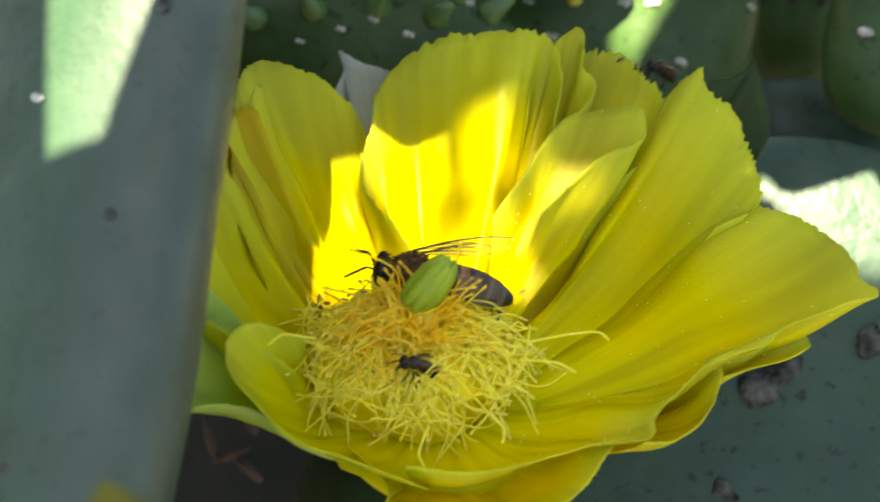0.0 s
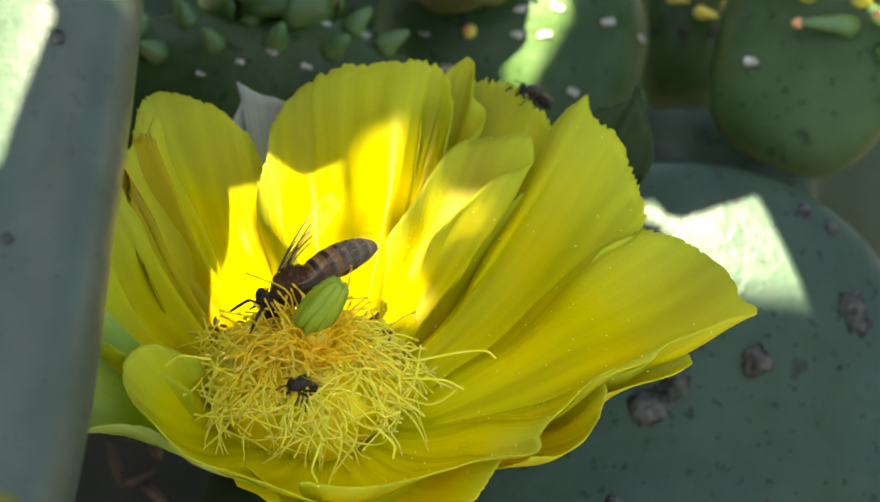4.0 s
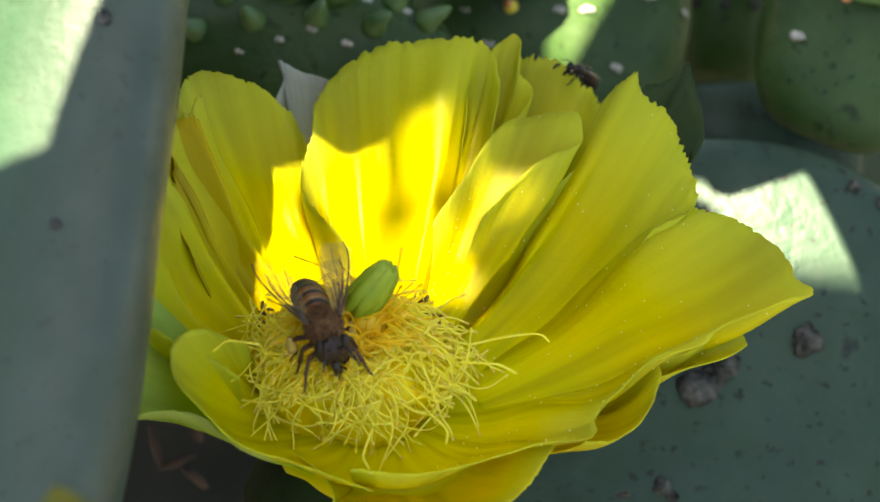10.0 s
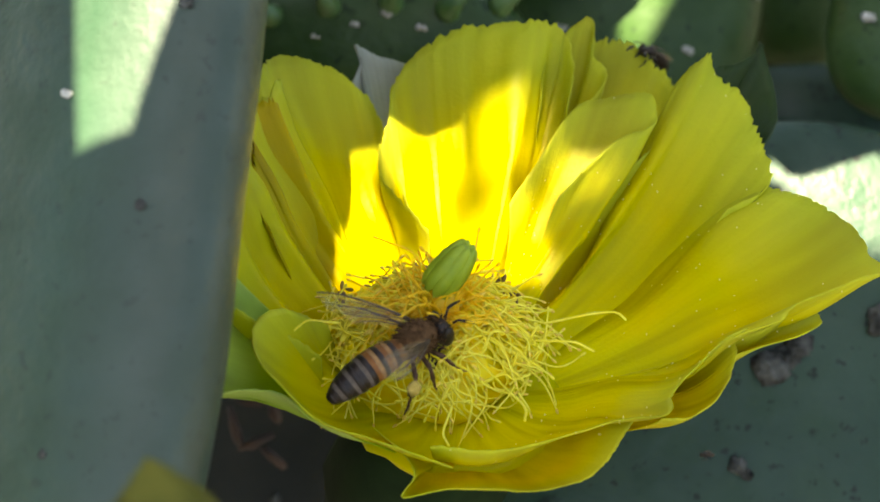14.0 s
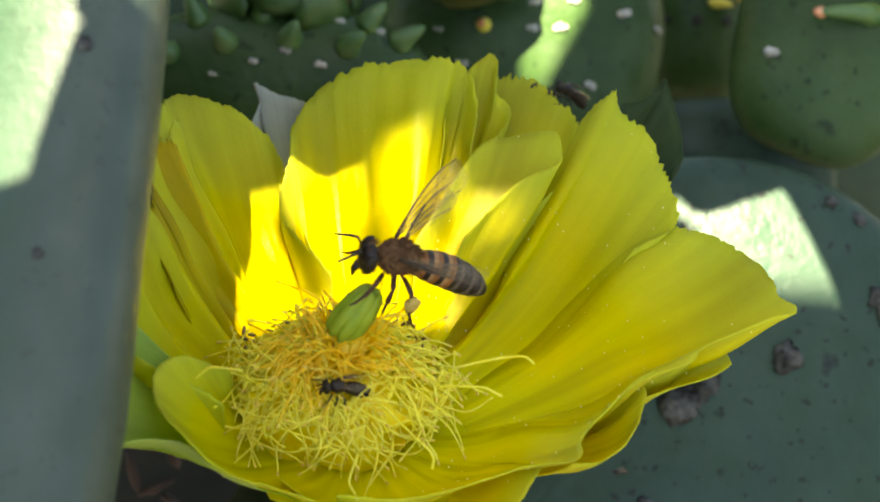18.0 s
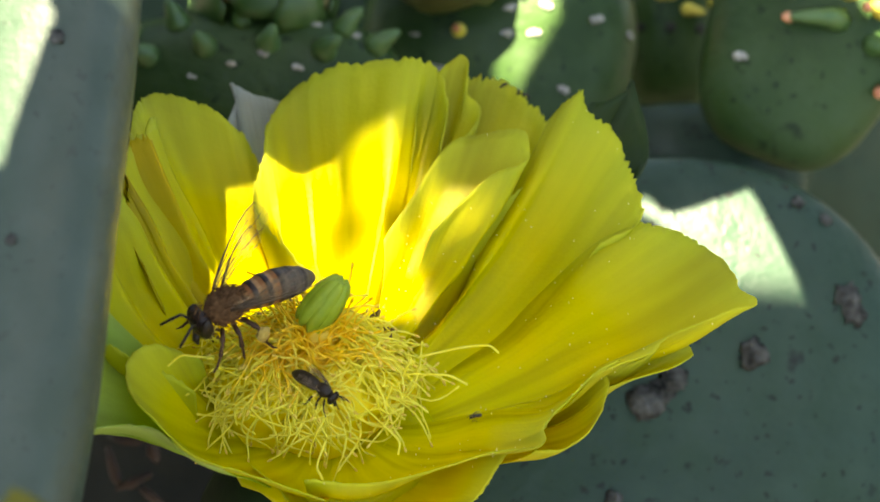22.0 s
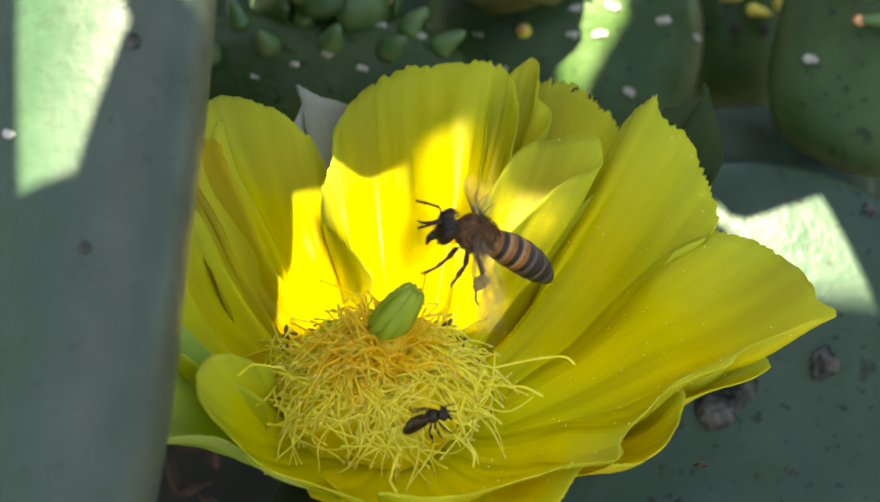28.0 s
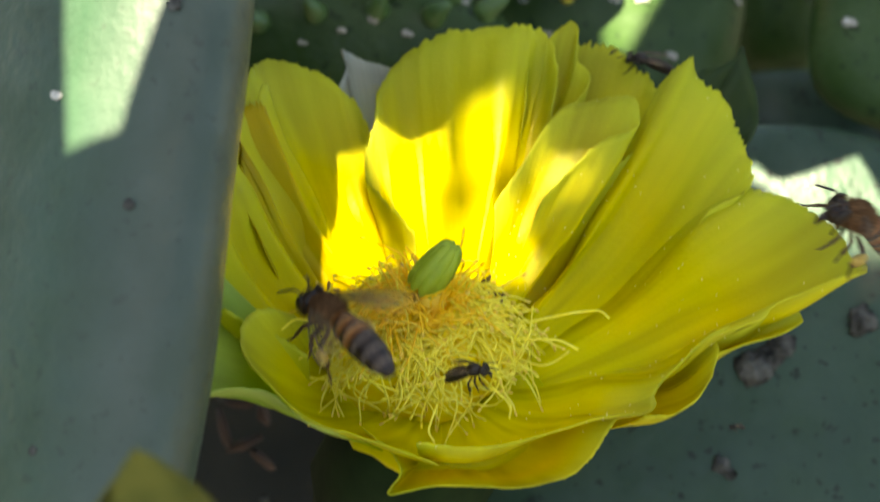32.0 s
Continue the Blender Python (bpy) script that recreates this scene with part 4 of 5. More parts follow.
# ---- older unseen pads, added to carry the plant to the soil and block sky ----
for k, (x, y, z, hw, hh, th, turn, lean) in enumerate(((10, 75, 300, 70, 125, 16, 10, 8), (-70, 110, 300, 65, 120, 16, -30, 4), (20, 60, 110, 85, 125, 20, 5, 0),
                                                      (-90, 90, 100, 80, 115, 20, -25, 0), (120, 130, 180, 70, 185, 18, 60, 0), (104, 196, 430, 60, 185, 14, 40, -6),
                                                      (-60, 215, 420, 75, 195, 15, -15, 3), (-125, 150, 470, 50, 120, 13, -70, 0))):
    c, q = math.cos(radians(turn)), math.sin(radians(turn))
    inv = SLOPE.inverted()
    p = inv @ Vector((x * MM, y * MM, z * MM)) / MM
    r = inv.to_3x3() @ Vector((c, q, 0))
    u = inv.to_3x3() @ Vector((-q * math.sin(radians(lean)), c * math.sin(radians(lean)), math.cos(radians(lean))))
    ob = pad("cactus_pad", "old thick grey-green pad carrying the plant", tuple(p), tuple(r), tuple(u), hw, hh, th, PAD_GREY, 2.3, 0.08, seed=50 + k, waves=2.0, group="carrying pads")
    speckle(ob, 5, 2.2)

# ---- ground ----
bm = bmesh.new()
rows = []
for i in range(41):
    x = (i - 20) / 20
    rows.append([bm.verts.new((math.copysign(abs(x) ** 4, x) * 600, math.copysign(abs(y) ** 4, y) * 600,
                               0.01 * noise.noise(Vector((i * 0.7, j * 0.7, 0))))) for j in range(41) for y in ((j - 20) / 20,)])
grid_faces(bm, rows)
tagged(new("ground", mesh_of(bm, "ground")), "dry brown soil under the cactus", "ground", kind="structure").data.materials.append(SOIL)


# ---- bees ----
def wing_pose(place, side, opened, lift):
    """A wing's pose on its root: opened 0 lies folded along the back, 1 stands straight out; lift in degrees."""
    return (Matrix.Translation(place) @ Matrix.Rotation(radians(side * (173 - 78 * opened)), 4, "Z")
            @ Matrix.Rotation(radians(-lift), 4, "Y") @ Matrix.Rotation(radians(side * (14 - 10 * opened)), 4, "X"))


def wing_mesh(side, ln, wd, K):
    """A veined membrane from its root along +x, its stiff leading edge outwards."""
    bm = bmesh.new()
    lead = -side
    front = lambda t: lead * wd * (0.16 + 0.34 * math.sin(math.pi * min(1, 0.12 + 0.6 * t)) - 0.5 * max(0, t - 0.82) ** 1.2 * 3)
    back = lambda t: front(t) - lead * wd * (0.12 + 1.5 * t ** 0.8 * max(0.0, 1 - t ** 5) ** 0.5)
    bow = lambda t, q: (0.35 * math.sin(math.pi * t) * 0.3 + 0.1 * math.sin(q * 9) * (1 - t)) * K
    rows = [[bm.verts.new((ln * t * K, (front(t) * (1 - q) + back(t) * q) * K, bow(t, q))) for q in (0, 0.2, 0.4, 0.6, 0.8, 1)] for t in (i / 14 for i in range(15))]
    grid_faces(bm, rows, uv=lambda i, j: (j / 5, i / 14))
    n0 = len(bm.faces)
    for q0, q1, end in ((0.0, 0.03, 1.0), (0.12, 0.3, 0.8), (0.25, 0.62, 0.9), (0.4, 0.95, 0.75)):
        ts = [i / 8 * end for i in range(9)]
        qs = [q0 + (q1 - q0) * (t / end) ** 1.3 for t in ts]
        thick = 0.11 if q0 == 0 else 0.05
        tube(bm, [Vector((ln * t * K, (front(t) * (1 - q) + back(t) * q) * K, bow(t, q))) for t, q in zip(ts, qs)], [thick * (1.1 - 0.7 * t) * K for t in ts], 5)
    bm.faces.ensure_lookup_table()
    for f in bm.faces[n0:]:
        f.material_index = 1
    me = mesh_of(bm, "wing")
    me.materials.append(WING)
    me.materials.append(WING_VEIN)
    return me


def bee(name, label, size=1.0, kind="honey"):
    """A bee 13 mm long, head towards +x, origin in the middle of its body. Returns it and its wings as (part, root, side)."""
    ob = thing(name, (0, 0, 0.45), label, "bee" if kind != "beetle" and name != "ant" else "insect", "insects at the flower")
    K = size * MM
    X, Y, Z = Vector((1, 0, 0)), Vector((0, 1, 0)), Vector((0, 0, 1))
    dark = kind != "honey"
    r = random.Random(3)

    def fur(n, c, axes, long, parent, material):
        bm = bmesh.new()
        for k in range(n):
            d = Vector((r.gauss(0, 1), r.gauss(0, 1), r.gauss(0.3, 1))).normalized()
            p = Vector((c[0] + axes[0] * d.x, c[1] + axes[1] * d.y, c[2] + axes[2] * d.z)) * K
            tube(bm, [p, p + d * long * 0.6 * K + Vector((-0.1, 0, 0)) * K, p + d * long * K + Vector((-0.25, 0, 0)) * K], [0.05 * K, 0.04 * K, 0.012 * K], 3, False)
        tagged(part("fur", bm, material, parent), kind="stuff")

    bm = bmesh.new()
    blob(bm, Vector((2.5, 0, 0.35)) * K, [X * 1.85 * K, Y * 1.5 * K, Z * 1.45 * K], 20, 14, 0.08, 1)
    thorax = part("thorax", bm, BEE_BLACK if dark else BEE_HAIR, ob, "furry tawny thorax" if not dark else "")
    bm = bmesh.new()
    blob(bm, Vector((4.9, 0, -0.25)) * K, [X * 0.8 * K, Y * 1.35 * K, Z * 1.25 * K], 16, 12, 0.05, 2)
    tube(bm, [Vector((5.3, 0, -1.2)) * K, Vector((5.5, 0, -1.9)) * K, Vector((5.3, 0, -2.6)) * K], [0.42 * K, 0.3 * K, 0.12 * K], 8)
    head = part("head", bm, BEE_BLACK if dark else BEE_DARK, ob)
    if not dark:
        fur(640, (2.5, 0, 0.35), (1.8, 1.45, 1.4), 0.34, thorax, BEE_HAIR)
        fur(110, (4.9, 0, -0.1), (0.8, 1.3, 1.3), 0.4, head, BEE_HAIR)
    for s in (1, -1):
        bm = bmesh.new()
        blob(bm, Vector((4.95, 1.06 * s, 0.0)) * K, [X * 0.6 * K, Y * 0.45 * K, Z * 1.1 * K], 12, 10)
        part("eye", bm, BEE_BLACK, head, "glossy dark eye")
        bm = bmesh.new()
        tube(bm, [Vector(p) * K for p in ((5.6, 0.35 * s, 0.3), (6.1, 0.7 * s, 0.9), (6.3, 0.85 * s, 0.95), (7.0, 1.15 * s, 0.6), (7.9, 1.5 * s, 0.1))],
             [0.12 * K, 0.1 * K, 0.13 * K, 0.13 * K, 0.1 * K], 6)
        part("antenna", bm, BEE_DARK, head)
    # abdomen: overlapping rings, amber in front and dark behind, with pale bands of hair
    girth = lambda x: 1.42 * max(0.03, 1 - abs((x + 2.2) / 4.25) ** 2.3) ** 0.62
    sink = lambda x: -0.035 * (x - 0.9) ** 2 + 0.1
    for k in range(6):
        x0, x1 = 1.05 - k * 1.2, 1.05 - (k + 1) * 1.2 - 0.1
        bm = bmesh.new()
        spans = ((0.0, 0.34, 1), (0.34, 0.66, 0), (0.66, 1.0, 2))
        for a, b, slot in spans:
            n0 = len(bm.faces)
            xs = [x0 + (x1 - x0) * (a + (b - a) * i / 3) for i in range(4)]
            tube(bm, [Vector((x, 0, sink(x))) * K for x in xs], [girth(x) * (1.0 + 0.035 * (x0 - x) / 1.2 + (0.012 if slot else 0)) * K for x in xs], 20, caps=(slot == 2))
            bm.faces.ensure_lookup_table()
            for f in bm.faces[n0:]:
                f.material_index = slot
        me = mesh_of(bm, "abdomen_ring")
        for m in (BEE_BLACK,) * 3 if dark else ((BEE_AMBER, BEE_BAND, BEE_DARK) if k < 3 else (BEE_DARK, BEE_BAND_GREY, BEE_DARK)):
            me.materials.append(m)
        part("abdomen_ring", me, None, ob)
    # legs
    for s in (1, -1):
        for x, fwd, ln in ((3.4, 1.2, 0.9), (2.4, 0.1, 1.0), (1.5, -1.2, 1.25)):
            bm = bmesh.new()
            tube(bm, [Vector(p) * K for p in ((x, 0.9 * s, -1.0), (x + fwd * 0.5, 1.9 * s * ln ** 0.5, -1.3), (x + fwd * 0.6, 2.1 * s * ln ** 0.5, -1.45), (x + fwd * 1.0, 2.4 * s, -2.5 * ln),
                                               (x + fwd * 1.05, 2.45 * s, -2.65 * ln), (x + fwd * 1.5, 2.7 * s, -3.4 * ln), (x + fwd * 1.9, 2.9 * s, -3.6 * ln))],
                 [0.2 * K, 0.25 * K, 0.16 * K, 0.24 * K * ln ** 2, 0.13 * K, 0.12 * K, 0.05 * K], 7)
            leg = part("leg", bm, BEE_BLACK if dark else BEE_LEG, ob)
            if fwd < -1 and kind == "honey":
                bm = bmesh.new()
                blob(bm, Vector((x + fwd * 0.85, 2.55 * s, -2.2)) * K, [X * 0.65 * K, Y * 0.45 * K, Z * 0.85 * K], 10, 8, 0.3, 5)
                part("pollen_load", bm, POLLEN, leg, "pale yellow pollen load")
    wings = []
    for s in (1, -1):
        for hind in (1, 0):
            ln, wd = (8.4, 2.2) if not hind else (5.9, 1.7)
            if dark:
                ln, wd = ln * 0.72, wd * 0.7
            root = Vector((2.5 - hind * 0.7, 0.85 * s, 1.4 - hind * 0.12)) * K
            wing = part("wing", wing_mesh(s, ln, wd, K), None, ob, "smoky clear wing")
            wing.matrix_basis = wing_pose(root, s, 0.04 if not hind else 0.08, 3)
            wings.append((wing, root, s))
    return ob, wings


def wing_beats(wings, states, flights, end=32.0):
    """States: seconds, how far opened, lift; in a flight the wings beat up and down."""
    rows = {0.0: states[0][1:]} | {t: (o, l) for t, o, l in states if not any(a <= t <= b for a, b in flights)}
    for a, b in flights:
        for k in range(round(a * FPS), round(b * FPS) + 1):
            rows[k / FPS] = (0.9, 48 if k % 2 else -24)
    last = rows[max(rows)]
    rows.setdefault(end, last)
    for wing, root, s in wings:
        walk(wing, [(t, wing_pose(root, s, *rows[t])) for t in sorted(rows)])


honey_bee, honey_wings = bee("honey_bee", "honeybee with amber and dark banded abdomen, gathering pollen", 1.03)
second_bee, second_wings = bee("honey_bee", "banded honeybee with folded wings, newly landed", 1.0)
third_bee, third_wings = bee("honey_bee", "dark honeybee flying in over the pad", 0.95)
small_bee, _ = bee("small_bee", "small black stingless bee among the stamens", 0.42, "small")
ant, _ = bee("ant", "tiny dark ant walking on a petal", 0.12, "small")
for p, turn in (((6.7, 15.9, -22.5), 40), ((8.9, 14.9, -22.5), 150), ((8.2, 15.3, -22.5), 260)):
    stray, _ = bee("ant", "tiny dark ant on the chewed petal rim", 0.08, "small")
    stray.matrix_world = Matrix.Translation(at(p)) @ Matrix.Rotation(radians(turn), 4, "Z")
rim_insect, _ = bee("black_insect", "black insect behind the petal rim", 0.43, "beetle")


def body_pose(middle, heading, roll):
    """Middle and heading in the slanted axes; the back is turned upwards."""
    x = way(heading).normalized()
    z = Vector((0, -0.15, 1))
    y = z.cross(x).normalized()
    z = x.cross(y)
    m = Matrix((x, y, z)).transposed().to_4x4() @ Matrix.Rotation(radians(roll), 4, "X")
    return Matrix.Translation(at(middle)) @ m


def motions():
    wing_beats(honey_wings, (
        (0, 0.12, 6), (1.2, 0.08, 3), (1.8, 0.3, 20), (2.4, 0.3, 20), (3, 0.1, 4), (3.6, 0.25, 28), (4.2, 0.1, 10), (6.5, 0.1, 8), (7, 0.12, 10), (7.5, 0.4, 35),
        (8, 0.2, 25), (8.5, 0.6, 32), (9, 0.5, 22), (9.5, 0.25, 16), (10, 0.15, 10), (10.5, 0.05, 5), (12, 0.05, 5), (12.6, 0.12, 8), (13, 0.42, 8), (13.5, 0.35, 22), (16, 0.5, 28),
        (18, 0.6, 34), (18.4, 0.75, 38), (19, 0.7, 35), (19.6, 0.2, 15), (20.2, 0.3, 28), (20.8, 0.1, 10), (21.4, 0.15, 10), (22, 0.3, 22), (22.6, 0.3, 8), (23.2, 0.22, 6),
        (23.8, 0.3, 10), (29.2, 0.4, 32), (30, 0.45, 18), (30.6, 0.4, 14)), ((16.4, 17.8), (24.1, 28.7), (30.8, 32.0)))
    wing_beats(second_wings, ((0, 0.05, 5), (30, 0.05, 5), (31.3, 0.6, 14), (32, 0.3, 6)), ((30.1, 31.0),))
    wing_beats(third_wings, ((0, 0.05, 5),), ((1.6, 3.0), (30.8, 32.0)))
    walk(honey_bee, [(t, body_pose(m, h, r)) for t, m, h, r in (
        (0, (-9.5, -4.4, -1.0), (-9.9, 1.3, 0.0), 0),
        (0.5, (-8.7, -2.5, -1.0), (-9.6, -0.7, 2.8), 0),
        (1, (-7.8, -2.1, -1.0), (-9.8, -1.9, 0.0), 0),
        (1.5, (-5.5, -5.1, -1.0), (-6.6, 5.2, -5.4), 0),
        (2, (-3.6, -5.2, 2.0), (-5.8, 4.3, -7.0), 0),
        (2.5, (-4.0, -3.8, -1.0), (-7.2, 4.6, -5.2), 0),
        (3, (-6.5, -4.3, -1.0), (-9.1, 3.0, 2.9), 0),
        (3.5, (-8.1, -3.9, -1.0), (-8.7, -0.4, 4.9), 0),
        (4, (-11.1, -2.0, -1.0), (-7.9, -5.4, 2.9), 0),
        (4.5, (-13.3, -0.7, 2.0), (-5.9, -6.2, 5.1), 0),
        (6.5, (-14.0, -4.2, 2.0), (-7.2, -4.7, 5.1), 0),
        (7, (-11.4, -2.9, -1.0), (-8.9, -4.2, 1.7), 0),
        (7.5, (-12.7, -2.5, 2.0), (-7.3, -6.2, 2.9), 0),
        (8, (-11.4, -3.5, -1.0), (-8.7, -4.1, 2.7), 0),
        (8.5, (-12.2, -1.8, 6.0), (-3.6, -6.5, 6.7), 0),
        (9, (-14.9, -4.2, 6.0), (1.7, -3.1, 9.3), 0),
        (9.5, (-14.5, -4.2, 6.0), (2.8, -6.1, 7.4), 0),
        (10, (-14.8, -6.8, 6.0), (3.0, -5.3, 8.0), 0),
        (10.5, (-15.3, -8.1, 7.0), (8.7, -2.3, 4.3), 0),
        (11, (-13.9, -7.6, 7.0), (8.7, -3.9, 3.0), 0),
        (11.5, (-13.5, -8.4, 8.0), (8.1, -3.2, 4.9), 0),
        (12, (-14.2, -7.9, 8.0), (9.6, -1.9, 2.0), 0),
        (12.5, (-15.0, -10.0, 9.0), (8.8, 1.5, 4.6), 0),
        (13, (-14.7, -11.8, 10.0), (7.7, 4.6, -4.4), 0),
        (13.5, (-15.1, -11.5, 9.0), (8.3, 4.0, -4.0), 0),
        (15.5, (-14.4, -13.9, 9.0), (6.9, 4.4, -5.8), 0),
        (16, (-13.1, -14.2, 10.0), (7.0, 3.0, -6.5), 0),
        (16.5, (-11.2, -11.2, 9.0), (8.9, 1.5, -4.4), 0),
        (16.75, (-2.2, -9.8, 8.0), (4.5, 5.6, -6.9), 0),
        (17, (8.3, -6.1, 6.0), (-3.8, 4.9, -7.8), 0),
        (17.5, (-1.9, -5.2, 5.0), (-3.2, 4.4, -8.4), 0),
        (18, (-4.3, -0.7, 6.0), (-9.1, 1.9, 3.8), 0),
        (18.5, (-6.8, -2.9, 2.0), (-6.3, 3.5, 6.9), 0),
        (19, (-5.4, -1.6, 3.0), (-5.1, 0.7, -8.6), 0),
        (19.5, (-8.4, -2.0, -1.0), (-9.7, -1.8, 1.9), 0),
        (20, (-9.8, -3.8, -1.0), (-9.7, 0.7, 2.4), 0),
        (20.5, (-11.9, -2.5, 6.0), (-3.5, -7.1, 6.1), 0),
        (21, (-12.6, -0.7, 8.0), (-8.7, -3.7, 3.2), 0),
        (21.5, (-15.1, -2.4, 7.0), (-8.0, -4.6, 3.8), 0),
        (22, (-16.4, -4.0, 7.0), (-8.2, -4.2, 4.0), 0),
        (22.5, (-17.5, -6.0, 8.0), (-5.8, 2.4, -7.8), 0),
        (23, (-17.4, -5.7, 8.0), (-3.0, 3.7, -8.8), 0),
        (23.5, (-16.9, -4.6, 7.0), (-7.5, 3.7, -5.4), 0),
        (24, (-16.8, 0.2, 6.0), (-9.5, 3.1, 0.0), 0),
        (24.5, (-12.4, 10.8, 6.0), (-8.4, 3.1, 4.6), 0),
        (25, (-13.5, 13.6, 5.0), (-8.9, 3.2, 3.2), 0),
        (26, (-13.8, 1.0, 10.0), (-8.7, 3.4, 3.5), 0),
        (26.5, (-11.9, -0.9, 14.0), (-8.1, 2.8, 5.1), 0),
        (26.8, (-8.6, -0.6, 8.0), (-7.1, 3.3, 6.3), 0),
        (27, (-7.5, 2.1, 5.0), (-8.2, 2.7, 5.0), 0),
        (27.1, (-12.2, 4.0, 4.0), (-7.5, -1.0, 6.5), 0),
        (27.2, (-14.9, -0.8, 11.0), (-3.1, 7.1, -6.4), 0),
        (27.3, (-13.5, 0.0, 5.0), (3.9, 5.2, -7.6), 0),
        (27.4, (-9.8, 0.4, 4.0), (0.2, 4.5, -9.0), 0),
        (27.5, (-7.4, 0.2, 4.0), (4.8, 2.8, -8.3), 0),
        (27.6, (0.0, -0.4, 4.0), (9.5, 2.6, -1.9), 0),
        (27.7, (10.8, 4.5, 4.0), (1.1, 5.4, -8.3), 0),
        (27.8, (8.8, 1.9, 4.0), (-4.0, 5.3, -7.5), 0),
        (28, (-1.6, 1.0, 6.0), (-8.5, 3.1, 4.2), 0),
        (28.2, (-0.2, 1.6, 6.0), (-9.1, 1.9, 3.6), 0),
        (28.5, (-4.7, 1.6, 6.0), (-9.8, 1.7, 1.2), 0),
        (28.7, (-11.7, -1.4, 2.0), (-9.7, 1.1, 2.2), 0),
        (29, (-10.5, -1.5, -1.0), (-9.9, -1.1, 0.0), 0),
        (29.2, (-9.6, -3.5, -1.0), (-9.7, 0.4, 2.3), 0),
        (29.5, (-16.9, -3.2, 6.0), (-5.4, -3.7, 7.6), 0),
        (29.7, (-16.9, -4.0, 7.0), (-5.9, -3.4, 7.3), 0),
        (30, (-16.6, -4.5, 7.0), (-1.6, -4.3, 8.9), 0),
        (30.25, (-18.9, -4.7, 7.0), (3.6, -3.6, 8.6), 0),
        (30.5, (-17.8, -5.4, 7.0), (5.6, -4.3, 7.0), 0),
        (30.7, (-18.4, -6.1, 7.0), (5.7, -2.7, 7.8), 0),
        (31, (-14.7, 2.0, 6.0), (8.9, 2.1, 4.0), 0),
        (31.2, (2.8, 5.1, 8.0), (9.8, 1.0, 1.9), 0),
        (31.5, (28.0, 12.7, 20.0), (7.7, 2.3, 6.0), 0),
        (32, (45.9, 11.1, 20.0), (7.6, 2.2, 6.1), 0))])
    walk(second_bee, [(t, body_pose(m, h, r)) for t, m, h, r in (
        (0, (50.1, -30.2, -28.0), (-3.2, 6.2, 7.2), 0),
        (30, (50.1, -30.2, -28.0), (-3.2, 6.2, 7.2), 0),
        (30.4, (48.4, -17.4, 0.0), (-4.7, 4.2, 7.8), 0),
        (30.6, (9.8, -9.6, 14.0), (-8.2, 2.5, 5.2), 0),
        (30.7, (-9.7, -7.6, 10.0), (-5.6, 2.6, -7.9), 0),
        (31, (-11.7, -4.7, 9.0), (-1.1, 5.6, 8.2), 0),
        (31.2, (-15.6, -13.2, 10.0), (-3.3, 6.9, -6.4), 0),
        (31.5, (-16.6, -12.9, 10.0), (-7.3, 4.1, 5.5), 0),
        (31.75, (-17.2, -14.3, 10.0), (-7.3, 5.3, 4.3), 0),
        (32, (-17.9, -9.6, 9.0), (-6.3, 4.4, -6.4), 0))])
    walk(third_bee, [(t, body_pose(m, h, r)) for t, m, h, r in (
        (0, (-16.4, 37.2, -46.0), (-2.4, -5.1, 8.3), 0),
        (1.7, (-16.4, 37.2, -46.0), (-2.4, -5.1, 8.3), 0),
        (1.9, (-13.0, 28.5, -35.0), (-5.9, -1.0, 8.0), 0),
        (2, (-13.2, 23.4, -30.0), (-4.5, -0.3, 8.9), 0),
        (2.5, (-15.4, 21.6, -30.0), (-5.0, 0.6, 8.7), 0),
        (2.8, (-17.8, 30.9, -38.0), (-4.6, -1.4, 8.7), 0),
        (3, (-16.4, 37.2, -46.0), (-2.4, -5.1, 8.3), 0),
        (30.8, (-16.4, 37.2, -46.0), (-2.4, -5.1, 8.3), 0),
        (31.3, (18.3, 38.3, -20.0), (6.6, -0.4, 7.5), 0),
        (31.6, (60.6, 21.3, -5.0), (-6.1, -3.3, 7.2), 0),
        (31.8, (41.4, 2.9, -2.0), (-8.1, 2.9, 5.1), 0),
        (32, (28.3, -1.4, 2.0), (-7.0, 3.6, 6.2), 0))])
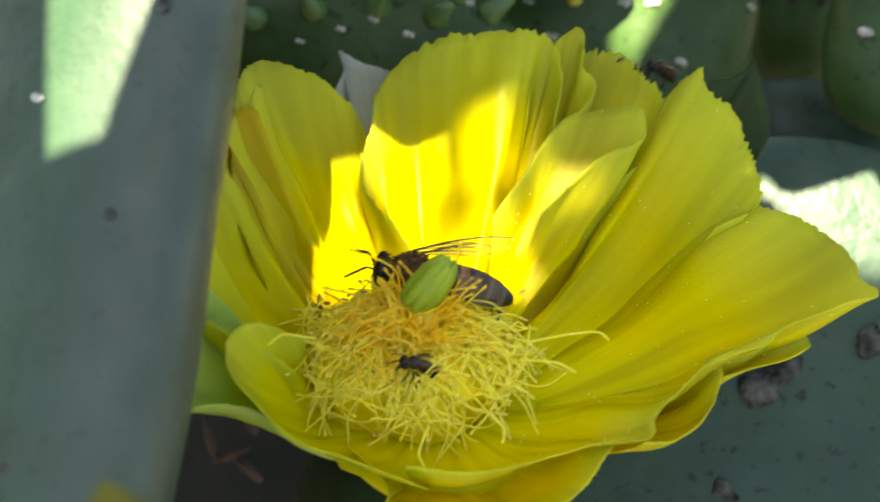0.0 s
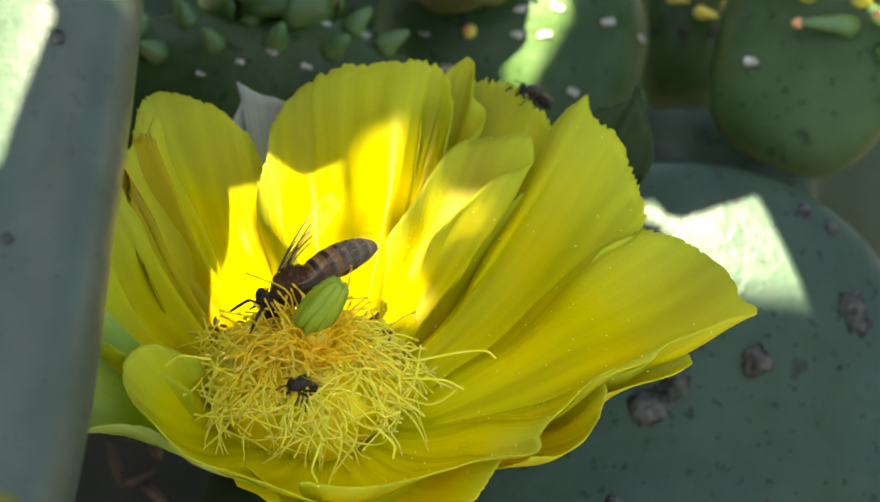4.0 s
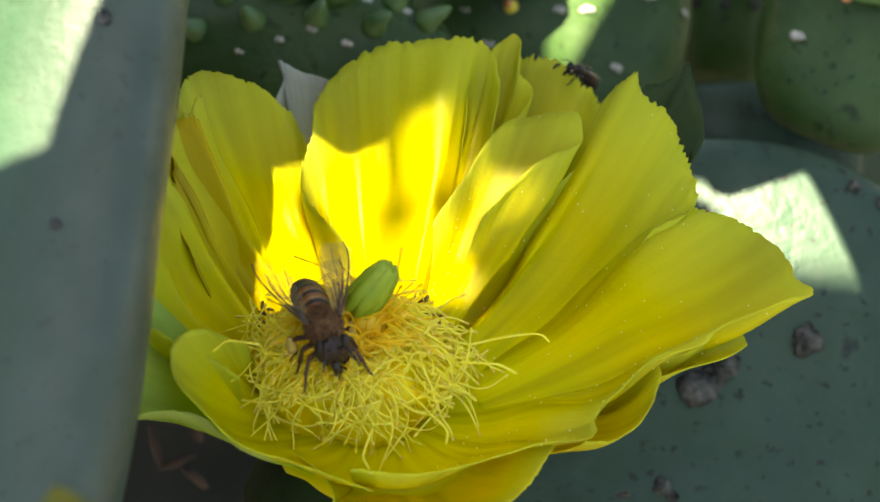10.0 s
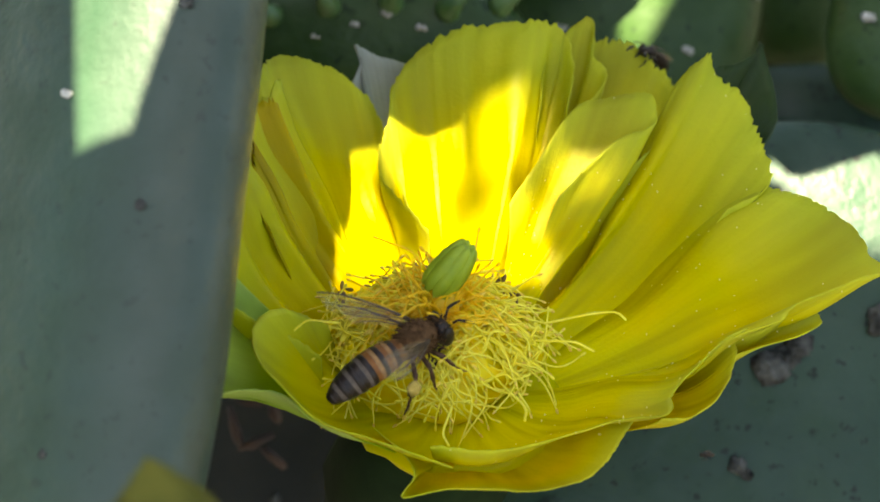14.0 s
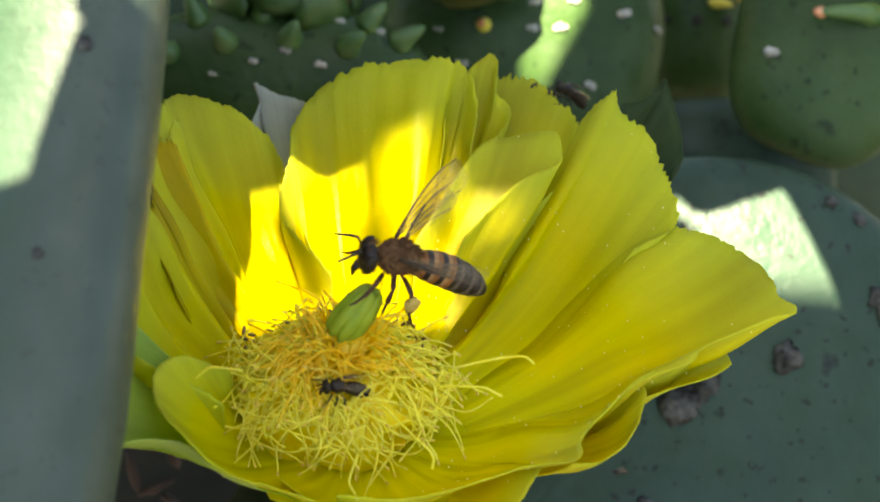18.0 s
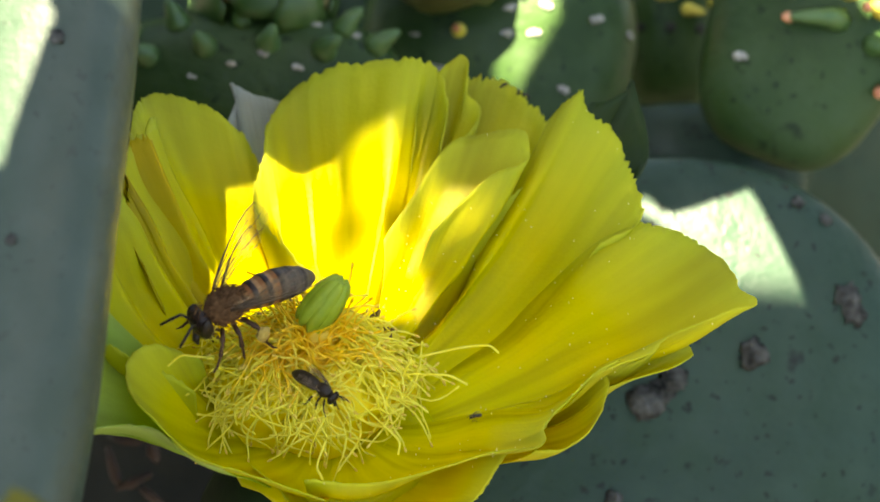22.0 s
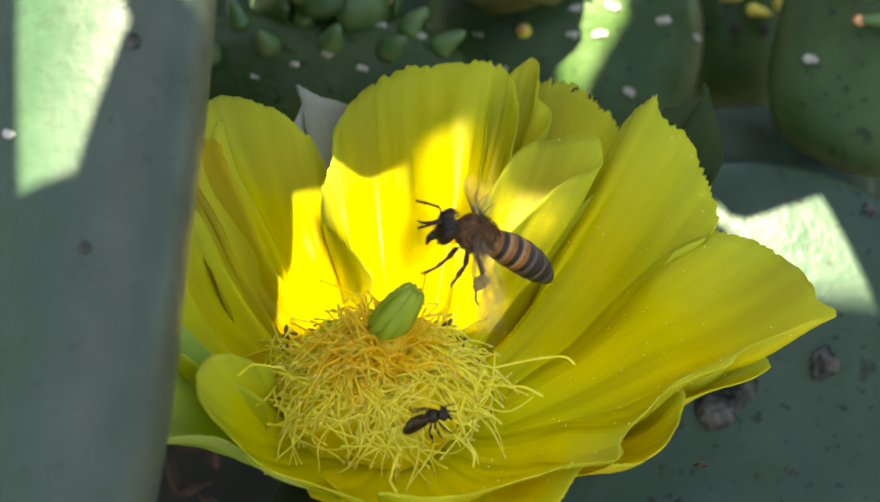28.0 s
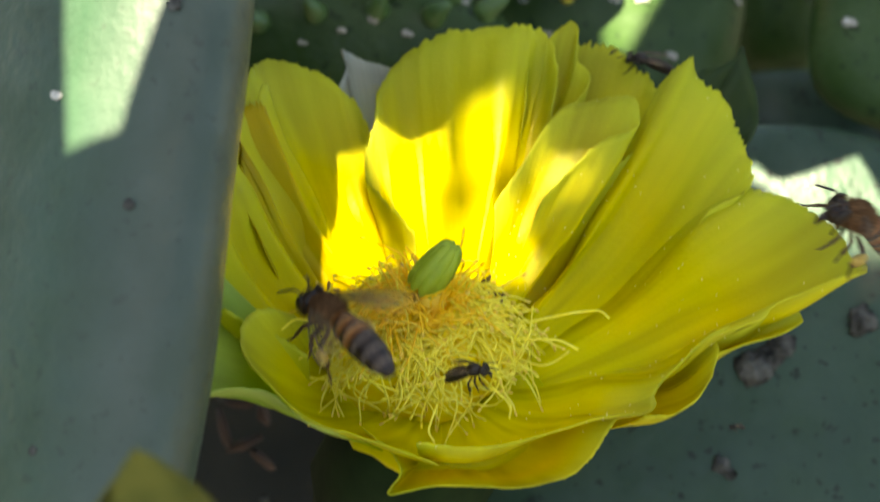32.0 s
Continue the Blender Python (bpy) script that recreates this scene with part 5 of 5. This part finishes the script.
    walk(small_bee, [(t, body_pose(m, h, r)) for t, m, h, r in (
        (0, (-10.7, -11.6, 5.7), (-6.5, 2.0, 7.4), 0),
        (1, (-10.3, -11.8, 5.7), (-5.6, 2.5, 7.9), 0),
        (2, (-10.9, -11.4, 5.7), (-5.2, 1.3, 8.4), 0),
        (3, (-11.0, -11.4, 5.7), (-5.2, 1.7, 8.4), 0),
        (4, (-11.5, -11.7, 5.7), (-4.4, 1.3, 8.9), 0),
        (7, (-11.7, -11.4, 5.7), (-4.0, 0.9, 9.1), 0),
        (8, (-11.7, -11.3, 5.7), (-4.3, 1.2, 9.0), 0),
        (9, (-11.4, -11.0, 5.7), (-5.2, 1.7, 8.4), 0),
        (10, (-12.5, -10.7, 4.7), (-4.4, 1.7, 8.8), 0),
        (13, (-10.5, -12.3, 3.7), (-3.5, 2.7, 9.0), 0),
        (15.5, (-13.6, -10.6, 5.7), (-4.3, 1.7, 8.9), 0),
        (16.5, (-13.5, -11.7, 4.7), (-5.2, 1.7, 8.4), 0),
        (17, (-10.5, -11.7, 5.7), (-8.6, 0.0, 5.1), 0),
        (18, (-10.8, -11.0, 5.7), (-8.6, 1.0, 5.0), 0),
        (19, (-11.1, -11.2, 5.7), (-6.5, 2.7, 7.1), 0),
        (20, (-10.8, -10.7, 5.7), (7.0, 2.6, 6.6), 0),
        (20.5, (-11.8, -10.5, 6.7), (6.6, 0.4, 7.5), 0),
        (21, (-11.3, -11.2, 6.7), (-6.1, 3.1, 7.3), 0),
        (21.5, (-12.9, -11.1, 6.7), (5.3, -4.0, 7.5), 0),
        (22, (-10.9, -11.7, 6.7), (7.4, -5.3, 4.0), 0),
        (22.5, (-9.9, -12.7, 6.7), (6.6, -4.5, 6.0), 0),
        (23, (-9.5, -12.9, 6.7), (7.8, -6.3, 0.0), 0),
        (23.5, (-9.5, -13.0, 6.7), (8.7, -4.9, 0.0), 0),
        (24, (-9.3, -13.5, 6.7), (7.4, -3.9, 5.5), 0),
        (24.5, (-8.3, -14.3, 6.7), (7.0, -5.8, 4.2), 0),
        (26.5, (-7.8, -13.6, 6.7), (8.4, -1.3, 5.3), 0),
        (27, (-8.0, -14.8, 6.7), (7.8, -1.7, 6.0), 0),
        (28, (-7.9, -13.8, 6.7), (7.8, 3.0, 5.5), 0),
        (29, (-7.9, -13.7, 6.7), (7.0, 2.6, 6.7), 0),
        (30, (-7.6, -14.0, 6.7), (7.9, 1.3, 6.0), 0),
        (30.5, (-8.3, -13.5, 6.7), (8.9, -0.1, 4.7), 0),
        (31, (-7.8, -13.7, 6.7), (7.9, 1.7, 5.8), 0),
        (31.5, (-7.7, -14.6, 6.7), (7.1, 1.7, 6.8), 0),
        (32, (-7.6, -13.7, 6.7), (8.0, 1.3, 5.9), 0))])
    walk(ant, [(t, body_pose(m, h, r)) for t, m, h, r in (
        (0, (8.6, -22.2, 12.0), (-8.5, -0.2, 5.2), 0),
        (18.5, (11.8, -17.5, 10.0), (-8.8, 0.1, 4.8), 0),
        (19, (6.1, -14.7, 8.0), (-8.9, 1.6, 4.3), 0),
        (19.5, (3.7, -14.0, 8.0), (-7.4, 2.5, 6.2), 0),
        (20, (3.5, -14.1, 8.0), (-8.1, 1.9, 5.6), 0),
        (20.5, (3.3, -13.6, 8.0), (-8.1, 3.1, 5.0), 0),
        (21, (3.1, -14.1, 8.0), (-7.8, 2.8, 5.6), 0),
        (21.5, (2.9, -14.0, 8.0), (-7.6, 2.5, 6.1), 0),
        (22, (2.9, -14.4, 8.0), (-7.5, -1.4, 6.4), 0),
        (22.5, (-0.3, -18.2, 8.0), (-9.1, -1.5, 3.9), 0),
        (23, (7.0, -18.4, 2.0), (-9.2, 0.0, 3.9), 0),
        (24, (16.7, -17.7, -8.0), (-9.5, 0.0, 3.0), 0),
        (32, (17.4, -19.8, -8.0), (-9.7, 0.0, 2.4), 0))])
    walk(rim_insect, [(t, body_pose(m, h, r)) for t, m, h, r in (
        (0, (11.1, 15.2, -27.0), (-5.4, 1.6, 8.2), 0),
        (2, (9.5, 15.2, -27.0), (-6.4, 2.9, 7.1), 0),
        (4, (9.6, 15.5, -27.0), (-6.5, 2.5, 7.2), 0),
        (8, (9.8, 15.2, -27.0), (-6.2, 2.9, 7.3), 0),
        (13, (9.3, 15.3, -27.0), (-6.0, 2.6, 7.6), 0),
        (18, (10.8, 15.2, -27.0), (-6.3, 3.0, 7.2), 0),
        (20, (10.6, 12.7, -31.0), (-6.1, 2.7, 7.5), 0),
        (22, (11.0, 11.8, -33.0), (-6.2, 2.7, 7.4), 0),
        (28, (11.3, 11.6, -33.0), (-6.1, 2.6, 7.5), 0),
        (29, (10.6, 12.3, -32.0), (-6.5, 2.6, 7.1), 0),
        (29.5, (12.3, 14.6, -28.0), (-6.5, 3.1, 7.0), 0),
        (30.5, (10.6, 14.5, -25.0), (-7.7, 1.8, 6.1), 0),
        (31, (10.5, 15.3, -25.0), (-9.3, 2.7, 2.4), 0),
        (31.5, (9.7, 16.2, -25.0), (-9.4, 3.5, 0.0), 0),
        (32, (10.5, 15.0, -25.0), (-9.7, 2.5, 0.0), 0))])


motions()
